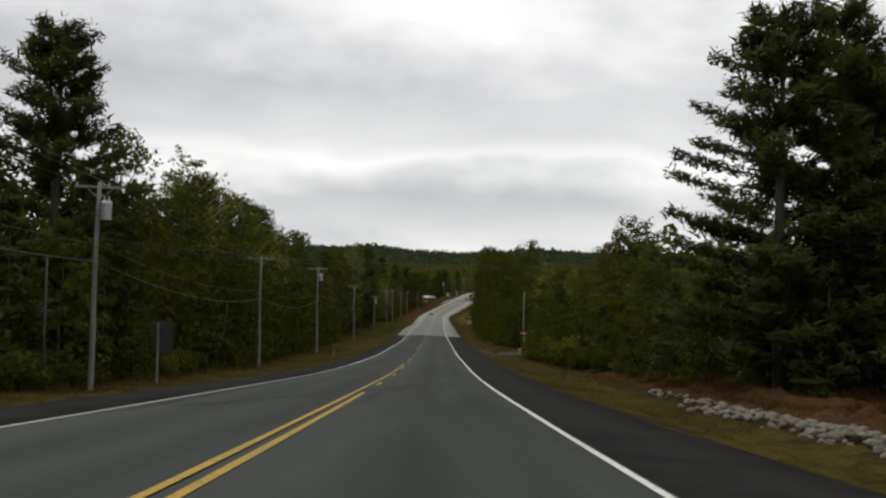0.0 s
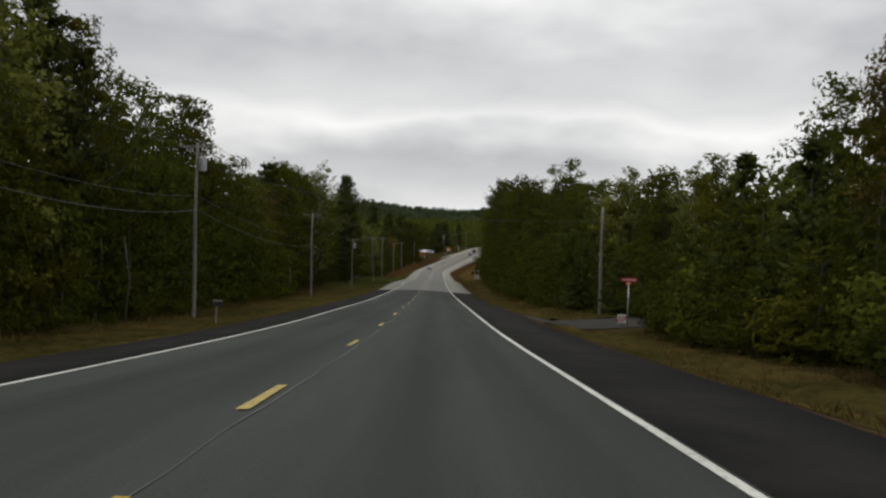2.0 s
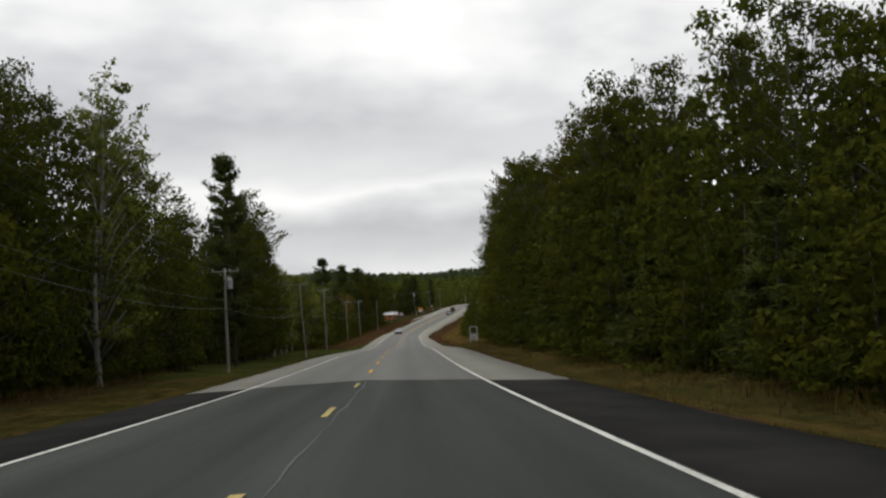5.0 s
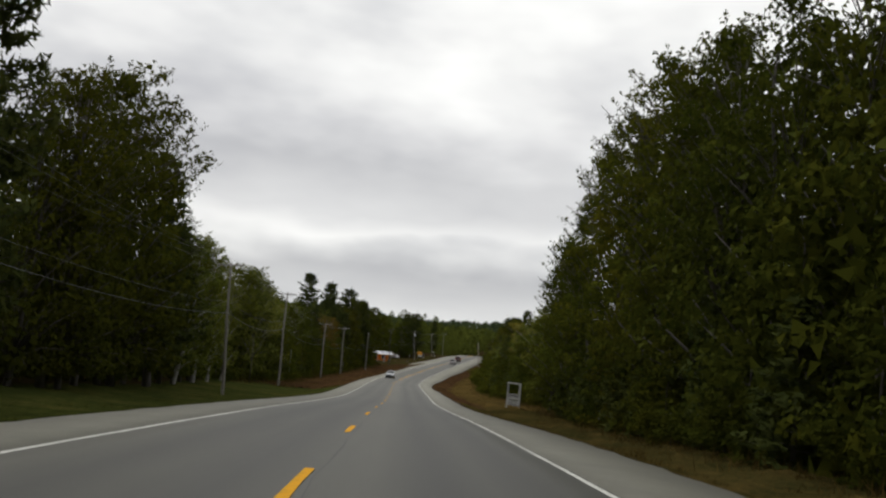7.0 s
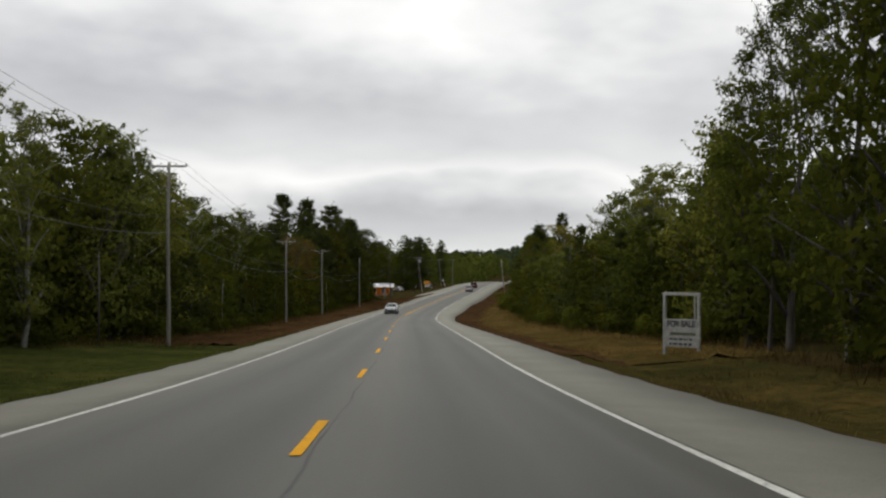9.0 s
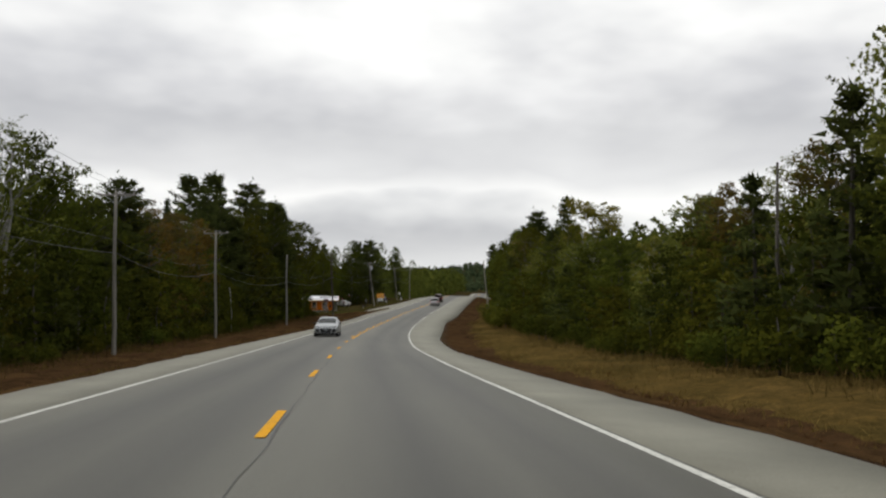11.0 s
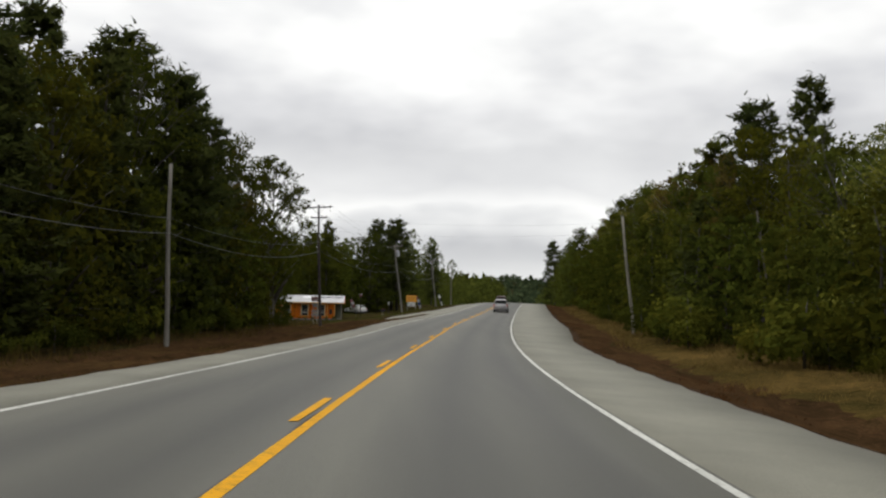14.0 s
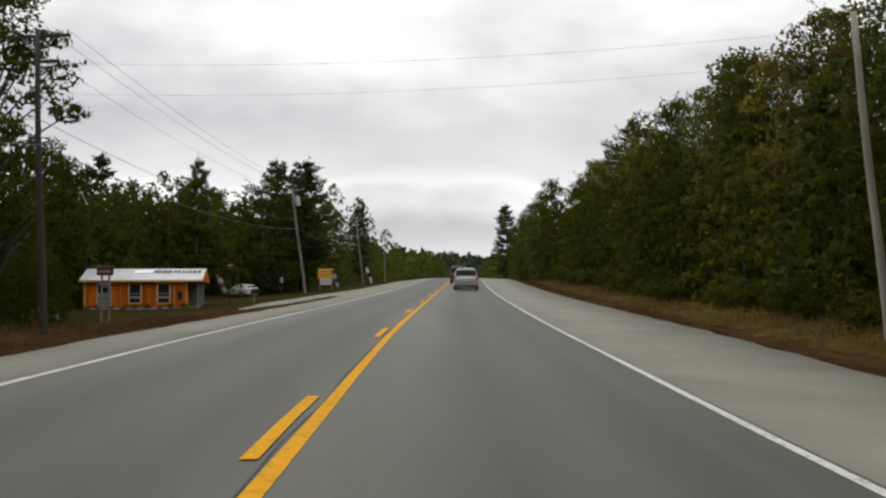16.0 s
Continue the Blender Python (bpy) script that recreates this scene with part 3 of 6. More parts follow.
def broadleaf(h, width, base, clumps, count, size, mat, bark, name, airy=1.0, limbs=True, tips=14, top=0.80, solid=1.0):
    """A leafy tree: a bent trunk, limbs to leafy clumps round an uneven crown, a dense heart and loose twigs at its outline."""
    trunk = [(Vector((0, 0, -0.5)), h * 0.017), (Vector((0, 0, h * 0.02)), h * 0.014)]
    p = Vector((0, 0, 0))
    for k in range(1, 7):
        p = p + Vector((rng.normal() * h * 0.012, rng.normal() * h * 0.012, h * 0.145))
        trunk.append((p.copy(), h * 0.0125 * (1 - k / 7.2)))
    runs = [([q for q, _ in trunk], [r for _, r in trunk])]
    lobe = rng.uniform(0.72, 1.15, 6)

    def envelope(t, ang):
        side = float(np.interp((ang / (2 * math.pi) * 6) % 6, np.arange(7), [*lobe, lobe[0]]))
        return width * math.sin(math.pi * min(1.0, 0.17 + top * t)) ** 0.58 * side

    pts, face, shade = [], [], []
    for k in range(clumps):
        t = (k + rng.uniform(0, 0.9)) / clumps
        z = h * (base + (0.955 - base) * t)
        ang = rng.uniform(0, 2 * math.pi)
        rad = envelope(t, ang) * rng.uniform(0.40, 1.08)
        c = np.array([math.cos(ang) * rad, math.sin(ang) * rad, z])
        r = np.array([1.1, 1.1, 0.62]) * h * rng.uniform(0.05, 0.115) * (1.15 - 0.45 * t) * airy
        q = ball(c, r, int(count / clumps * rng.uniform(0.6, 1.4)), 0.5)
        away = unit((q - c) / r)
        pts.append(q)
        face.append(away + np.array([math.cos(ang) * 0.4, math.sin(ang) * 0.4, 0.35]))
        shade.append(away * 0.75 + np.array([math.cos(ang) * 0.5, math.sin(ang) * 0.5, 0.30]))
        if limbs and (airy > 0.6 or k % 4 == 0):
            root = Vector((0, 0, max(h * 0.08, z - h * 0.14 - rad * 0.3)))
            mid = root.lerp(Vector(c), 0.55) + Vector((0, 0, h * 0.02))
            runs.append(([root, mid, Vector(c)], [h * 0.006 * (1.2 - t), h * 0.004 * (1.2 - t), h * 0.0014]))
    for k in range(tips):
        t = rng.uniform(0.55, 1.0)
        ang = rng.uniform(0, 2 * math.pi)
        rad = envelope(t, ang) * rng.uniform(0.5, 1.0) * (1.0 if t < 0.9 else 0.5)
        a = np.array([math.cos(ang) * rad, math.sin(ang) * rad, h * (base + (0.94 - base) * t)])
        way = np.array([math.cos(ang) * 0.9, math.sin(ang) * 0.9, rng.uniform(0.3, 1.0)])
        ln = h * rng.uniform(0.045, 0.10)
        u = rng.uniform(0, 1, 22)[:, None]
        pts.append(a + way * ln * u + rng.normal(size=(22, 3)) * ln * 0.17 * (1.15 - u))
        face.append(np.tile(way + np.array([math.cos(ang), math.sin(ang), 0]) * 0.6, (22, 1)))
        shade.append(face[-1])
        if limbs:
            runs.append(([Vector(a - way * ln * 0.6), Vector(a), Vector(a + way * ln)], [h * 0.0018, h * 0.0012, h * 0.0006]))
    outer = leaves(np.concatenate(pts), size, np.concatenate(face), np.concatenate(shade))
    n = int(count / 6 * solid)
    t = rng.uniform(0.0, 0.86, n) ** 1.2
    ang = rng.uniform(0, 2 * math.pi, n)
    rad = np.array([envelope(float(a), float(b)) for a, b in zip(t, ang)]) * np.sqrt(rng.uniform(0.05, 0.62, n)) * (1.0 - 0.35 * t)
    heart = np.stack([np.cos(ang) * rad, np.sin(ang) * rad, h * (base + (0.92 - base) * t)], 1)
    out = np.stack([np.cos(ang), np.sin(ang), 0.25 + 0 * ang], 1)
    return assemble(name, runs, [outer, leaves(heart, size * 1.9, out, out)] if n else [outer], mat, bark)


def pine(h, width, blades, size, mat, bark, name, start=0.14, droop=0.0, whorl=0.062, power=0.7, gap=0.1, aspect=0.34, twig=1.0):
    """A conifer: whorls of limbs that bear flat fans of twigs with tufts of needles, so that light shows between the tiers."""
    lean = rng.normal(size=2) * h * 0.006
    runs = [([Vector((0, 0, -0.5)), Vector((lean[0], 0, h * 0.4)), Vector((lean[0], lean[1], h * 0.8)), Vector((0, 0, h))], [h * 0.017, h * 0.013, h * 0.006, 0.012])]
    pts, way, shade = [], [], []
    z = h * start
    while z < h * 0.97:
        t = (z / h - start) / (1.0 - start)
        turn = rng.uniform(0, 2 * math.pi)
        arms = int(rng.integers(4, 7))
        reach = rng.uniform(0.8, 1.12)
        for k in range(arms):
            if rng.uniform() < gap:
                continue
            ang = turn + 2 * math.pi * (k + rng.uniform(-0.3, 0.3)) / arms
            ln = width * (1.01 - t) ** power * (0.62 + 0.38 * min(1.0, t / 0.22)) * reach * rng.uniform(0.62, 1.12)
            d = np.array([math.cos(ang), math.sin(ang), 0.0])
            a = np.array([0, 0, z + h * rng.normal() * 0.008])
            lift = 0.10 + 0.30 * t
            c = a + d * ln * 0.55 + np.array([0, 0, ln * (lift * 0.35 - droop)])
            e = a + d * ln + np.array([0, 0, ln * (lift - droop * 1.5)])
            runs.append(([Vector(a), Vector(c), Vector(e)], [h * 0.0038 * (1.15 - t), h * 0.0026 * (1.15 - t), h * 0.0008]))
            side = np.array([-d[1], d[0], 0.0])
            twigs = int((4 + ln * 3.2) * twig)
            for j in range(twigs):
                u = 0.16 + 0.84 * (j + rng.uniform(0, 1)) / twigs
                q = a + (c - a) * u / 0.55 if u < 0.55 else c + (e - c) * (u - 0.55) / 0.45
                s = (1 if j % 2 else -1) * rng.uniform(0.35, 1.0)
                tl = (0.26 * ln * (1.15 - u) + 0.34) * rng.uniform(0.7, 1.25)
                g = d * 0.75 + side * s + np.array([0, 0, 0.22 - droop * 0.8])
                g /= np.linalg.norm(g)
                v = rng.uniform(0.1, 1.0, blades)[:, None]
                pts.append(q + g * tl * v + rng.normal(size=(blades, 3)) * np.array([0.10, 0.10, 0.15]))
                way.append(np.tile(g + np.array([0, 0, 0.35 - droop]), (blades, 1)))
                shade.append(np.tile(d * 0.55 + np.array([0, 0, 0.75]), (blades, 1)))
        z += h * whorl * rng.uniform(0.75, 1.25)
    n = 40
    pts.append(np.array([0, 0, h * 0.965]) + rng.normal(size=(n, 3)) * np.array([0.014, 0.014, 0.022]) * h)
    way.append(np.tile(np.array([0, 0, 1.0]), (n, 1)) + rng.normal(size=(n, 3)) * 0.4)
    shade.append(np.tile(np.array([0, 0, 1.0]), (n, 1)))
    pts, way, shade = np.concatenate(pts), np.concatenate(way), np.concatenate(shade)
    return assemble(name, runs, [leaves(pts, size, shade, shade, aspect, way, 0.6)], mat, bark)


def shrub(h, count, size, mat):
    pts, face = [], []
    for _ in range(8):
        a = rng.uniform(0, 2 * math.pi)
        c = np.array([math.cos(a) * h * rng.uniform(0.1, 0.5), math.sin(a) * h * rng.uniform(0.1, 0.5), h * rng.uniform(0.25, 0.8)])
        pts.append(ball(c, np.array([0.32, 0.32, 0.25]) * h * rng.uniform(0.7, 1.2), count // 8, 0.4))
        face.append(unit(pts[-1] - c) + np.array([math.cos(a) * 0.4, math.sin(a) * 0.4, 0.35]))
    bush = new("shrub")
    part("stalk", tubes("stalk", [([Vector((0, 0, -0.3)), Vector((0, 0, h * 0.5)), Vector((0.1, 0, h * 0.8))], [0.04, 0.03, 0.008])], M_BARK, 4), None, bush)
    face = np.concatenate(face)
    part("foliage", crown_mesh("foliage", [leaves(np.concatenate(pts), size, face, face)], mat), None, bush)
    return tagged(bush, "dense green roadside shrub in dry grass", "shrub", "roadside shrubs")


H = 16.0
BASE = {"young": 8.0, "tall": 24.0, "open": 22.0}
LAB = {"tall": "tall leafy green broadleaf tree at the forest edge", "maple": "leafy green broadleaf tree at the forest edge", "birch": "slim pale-barked birch tree with airy leaves", "round": "slender tree with a round leafy crown",
       "rust": "broadleaf tree with leaves turning brown", "pine": "tall dark white pine with layered branches", "big_pine": "tall dark white pine with layered branches", "spruce": "narrow dark pointed spruce tree",
       "light": "leafy yellow-green tree at the forest edge", "open": "tall slender tree with an open see-through crown", "larch": "green feathery larch with drooping tiers", "flat": "thin tree with a flat spreading crown", "young": "young dense green tree leafy to the ground"}
PROTO = {
    "maple": [broadleaf(H, 4.3, 0.05, 50, 4300, 0.27, M_LEAF_SHADED, M_BARK, "maple_tree"), broadleaf(H, 3.8, 0.08, 46, 4000, 0.27, M_LEAF_SHADED, M_BARK, "maple_tree"),
              broadleaf(H, 4.6, 0.05, 54, 4500, 0.27, M_LEAF, M_BARK, "maple_tree", tips=18), broadleaf(H, 3.4, 0.06, 42, 3900, 0.26, M_LEAF, M_BARK, "maple_tree", tips=18)],
    "light": [broadleaf(H, 4.0, 0.05, 50, 4800, 0.25, M_LEAF_BIRCH, M_BARK, "maple_tree", tips=18), broadleaf(H, 3.5, 0.06, 46, 4600, 0.25, M_SHRUB, M_BARK, "maple_tree", tips=18)],
    "tall": [broadleaf(24.0, 5.4, 0.05, 66, 6200, 0.29, M_LEAF_SHADED, M_BARK, "maple_tree", 0.85, tips=26, solid=0.8), broadleaf(24.0, 4.6, 0.06, 60, 5600, 0.28, M_LEAF_SHADED, M_BARK, "maple_tree", 0.8, tips=26, solid=0.8)],
    "birch": [broadleaf(H, 2.8, 0.16, 40, 4000, 0.20, M_LEAF_BIRCH, M_BIRCH, "birch_tree", 0.75, tips=26, solid=0.35), broadleaf(H, 2.3, 0.14, 38, 3800, 0.20, M_LEAF_BIRCH, M_BIRCH, "birch_tree", 0.72, tips=26, solid=0.35)],
    "rust": [broadleaf(H, 3.0, 0.10, 44, 4200, 0.22, M_LEAF_RUST, M_BARK, "maple_tree", 0.8, tips=22, solid=0.4)],
    "round": [broadleaf(H, 3.0, 0.26, 42, 5200, 0.22, M_LEAF_SHADED, M_BARK, "aspen_tree", 0.85, tips=20, solid=0.2), broadleaf(H, 3.3, 0.34, 38, 4800, 0.22, M_LEAF_SHADED, M_BARK, "aspen_tree", 0.9, tips=10, solid=0.4)],
    "open": [broadleaf(22.0, 4.6, 0.18, 46, 5000, 0.22, M_LEAF, M_BARK, "poplar_tree", 0.58, tips=44, solid=0.1), broadleaf(22.0, 4.0, 0.22, 42, 4600, 0.22, M_LEAF_SHADED, M_BARK, "poplar_tree", 0.58, tips=44, solid=0.1)],
    "flat": [broadleaf(H, 3.1, 0.66, 22, 3600, 0.20, M_LEAF_BIRCH, M_BIRCH, "ash_tree", 0.78, tips=10, top=0.5, solid=0.15)],
    "pine": [pine(H, 4.2, 8, 0.50, M_PINE, M_BARK, "pine_tree", 0.12, 0.0, 0.046, 0.55, 0.06), pine(H, 3.6, 8, 0.50, M_PINE, M_BARK, "pine_tree", 0.16, 0.0, 0.044, 0.52, 0.10),
             pine(H, 3.9, 8, 0.50, M_PINE, M_BARK, "pine_tree", 0.10, 0.02, 0.042, 0.58, 0.05)],
    "big_pine": [pine(H, 4.7, 20, 0.33, M_PINE, M_BARK, "pine_tree", 0.08, -0.10, 0.045, 0.52, 0.05, 0.30, 1.3), pine(H, 4.3, 20, 0.33, M_PINE, M_BARK, "pine_tree", 0.10, -0.08, 0.043, 0.55, 0.07, 0.30, 1.3)],
    "spruce": [pine(H, 2.5, 7, 0.42, M_SPRUCE, M_BARK, "spruce_tree", 0.04, 0.18, 0.040, 0.92, 0.0, 0.45)],
    "larch": [pine(H, 4.0, 10, 0.36, M_SHRUB, M_BARK, "larch_tree", 0.08, 0.05, 0.045, 0.62, 0.03, 0.5, 1.1)],
    "young": [broadleaf(8.0, 2.5, 0.0, 40, 1700, 0.215, M_LEAF_SHADED, M_BARK, "young_maple", limbs=False, tips=8), broadleaf(8.0, 2.1, 0.0, 36, 1600, 0.205, M_SHRUB, M_BARK, "young_birch", limbs=False, tips=10),
              broadleaf(8.0, 2.8, 0.0, 40, 1700, 0.215, M_LEAF, M_BARK, "young_maple", limbs=False, tips=8), pine(8.0, 2.3, 5, 0.40, M_PINE, M_BARK, "young_pine", 0.04, 0.04, 0.085, 0.8, 0.05, 0.42)],
}
for kind, group in PROTO.items():
    for ob in group:
        tagged(ob, LAB[kind], "tree", "roadside trees")
used = set()


def plant(kind, o, y, h, wide=1.0, which=None):
    group = PROTO[kind]
    ob = group[int(rng.integers(len(group))) if which is None else which % len(group)]
    s = h / BASE.get(kind, H)
    m = Matrix.Translation(place(o, y, -0.05)) @ pose(0, 0, 0, rng.normal() * 1.2, rng.normal() * 1.2, rng.uniform(0, 360)) @ Matrix.Diagonal((s * wide, s * wide, s, 1))
    if ob.name in used:
        return copy_thing(ob, m @ Matrix.Diagonal((*ob.scale, 1)).inverted())
    used.add(ob.name)
    ob.matrix_basis = m
    return ob


# the forest edge along each side: metres along, then the height of its tall trees, their distance from the centre line, and that of its low front
TOP_L = ([25, 46, 52, 58, 64, 70, 74, 85, 96, 105, 112, 120, 126, 131, 139, 146, 150, 155, 160, 170, 182, 188, 195, 209, 218, 230, 240, 245, 261, 280, 286, 299, 306, 311, 318, 321, 334, 343, 351, 358, 365, 371, 387, 397, 413, 425, 432, 447, 457, 468, 480, 487, 499, 502, 509, 519, 531, 540, 640],
         [17, 17, 21, 22, 21, 18, 16, 19, 20, 18.7, 18.4, 19, 18, 16.5, 16.5, 18.5, 17, 15, 14.4, 14.6, 14.4, 15.6, 19, 19.6, 20.4, 22.5, 22.5, 19, 17.8, 17, 21, 25.5, 24, 19, 15.5, 15, 16.5, 14, 14.7, 16, 16.4, 14.5, 14.5, 13, 14.6, 12.4, 13.8, 12.7, 14.2, 14.4, 15.0, 18.4, 18.6, 16, 17, 16, 17.6, 17, 16])
TOP_R = ([25, 55, 70, 76, 80, 88, 93, 97, 101, 106, 111, 113, 118, 126, 135, 141, 147, 155, 163, 172, 184, 194, 205, 212, 222, 226, 240, 256, 265, 274, 281, 288, 298, 304, 307, 314, 322, 328, 332, 337, 341, 352, 360, 369, 379, 390, 397, 404, 412, 419, 427, 435, 443, 452, 463, 471, 478, 486, 495, 504, 512, 524, 540, 562, 592, 640],
         [12, 10, 8.6, 8.2, 9.6, 10.8, 14.4, 15, 13.4, 14, 11, 10.4, 11.6, 12.6, 13, 12.4, 13.2, 14.2, 14.8, 15.2, 15.4, 15.2, 16.6, 20, 20, 20, 20.6, 21.4, 21.6, 22, 24.6, 25.6, 25.6, 24.5, 24, 20, 17, 17, 16.5, 15, 13.5, 13.2, 12.7, 13.6, 13.8, 11, 9.5, 8.8, 8.4, 9.2, 9.2, 9, 10.2, 12.4, 11.8, 11, 12.4, 12.8, 15.5, 14.6, 15.6, 16, 16.8, 18.4, 19, 18.4])
TALL_L = ([0, 640], [21.5, 21.5])
TALL_R = ([0, 130, 215, 224, 240, 330, 340, 350, 640], [22.5, 22.5, 22.5, 18.2, 17.6, 17.6, 19, 22, 22.5])
LOW_L = ([0, 105, 116, 130, 150, 185, 203, 235, 262, 340, 347, 356, 368, 417, 465, 480, 507, 640], [15.6, 15.6, 15.0, 15.4, 16.2, 16.5, 19.8, 20.2, 22.4, 22.2, 20, 18.5, 16.4, 16.0, 16.3, 17.6, 16.6, 17])
LOW_R = ([0, 58, 75, 130, 230, 290, 305, 345, 360, 368, 390, 440, 490, 500, 520, 640], [15.5, 15, 13.2, 12.7, 13.4, 15, 16.2, 17.6, 15.4, 14.8, 15.8, 17, 17, 14.9, 15.8, 16.5])
# mixes chosen so that darker leaf colours stand for shade along dim stretches
KINDS = [(-1, 195, ["maple", "pine", "maple", "maple", "maple", "maple", "tall", "rust", "maple", "birch"]), (-1, 262, ["maple", "birch", "tall", "maple", "maple"]), (-1, 308, ["tall", "tall", "pine", "tall"]), (-1, 322, ["open", "pine", "open"]),
         (-1, 425, ["light", "maple", "birch", "maple", "light", "maple"]), (-1, 700, ["pine", "maple", "pine", "maple", "pine", "pine", "rust", "maple"]),
         (1, 130, ["maple", "maple", "maple", "maple", "rust"]), (1, 226, ["maple", "maple", "maple", "birch", "maple"]), (1, 288, ["tall", "tall", "maple", "tall"]), (1, 310, ["open"]), (1, 318, ["open", "maple"]), (1, 336, ["open"]),
         (1, 700, ["light", "maple", "birch", "light", "maple", "rust", "light", "birch"])]


def kind_at(side, y):
    for s, end, kinds in KINDS:
        if s == side and y < end:
            return kinds[int(rng.integers(len(kinds)))]
    return "maple"


def tall_row(side, tops, offs, gap, y0, y1, skip, frac=1.0, back=0.0):
    y = y0
    while y < y1:
        if not any(a < y < b for a, b in skip):
            h = float(np.interp(y, *tops)) * frac * rng.uniform(0.92, 1.08)
            kind = kind_at(side, y)
            if kind == "tall" and h < 17:
                kind = "maple"
            elif kind in ("maple", "light") and h > 19:
                kind = "tall"
            wide = min(1.35, max(0.85, (15.0 / h) ** 0.5))
            plant(kind, side * (float(np.interp(y, *offs)) + back + rng.uniform(-0.9, 0.9)), y, h, wide * rng.uniform(0.9, 1.12))
        y += gap * rng.uniform(0.8, 1.2)


def low_row(side, tops, offs, gap, y0, y1, skip, lo, hi, back, pool):
    y = y0
    while y < y1:
        if not any(a < y < b for a, b in skip):
            h = float(np.interp(y, *tops)) * rng.uniform(lo, hi)
            clear = 2.2 if side > 0 and (abs(y - 134) < 10 or abs(y - 511) < 3) else 0.0
            plant("young", side * (float(np.interp(y, *offs)) + back + clear + rng.uniform(-0.5, 0.7)), y, h, min(1.5, max(0.85, (8.0 / h) ** 0.5)) * rng.uniform(0.95, 1.2), int(rng.choice(pool)))
        y += gap * rng.uniform(0.75, 1.25)


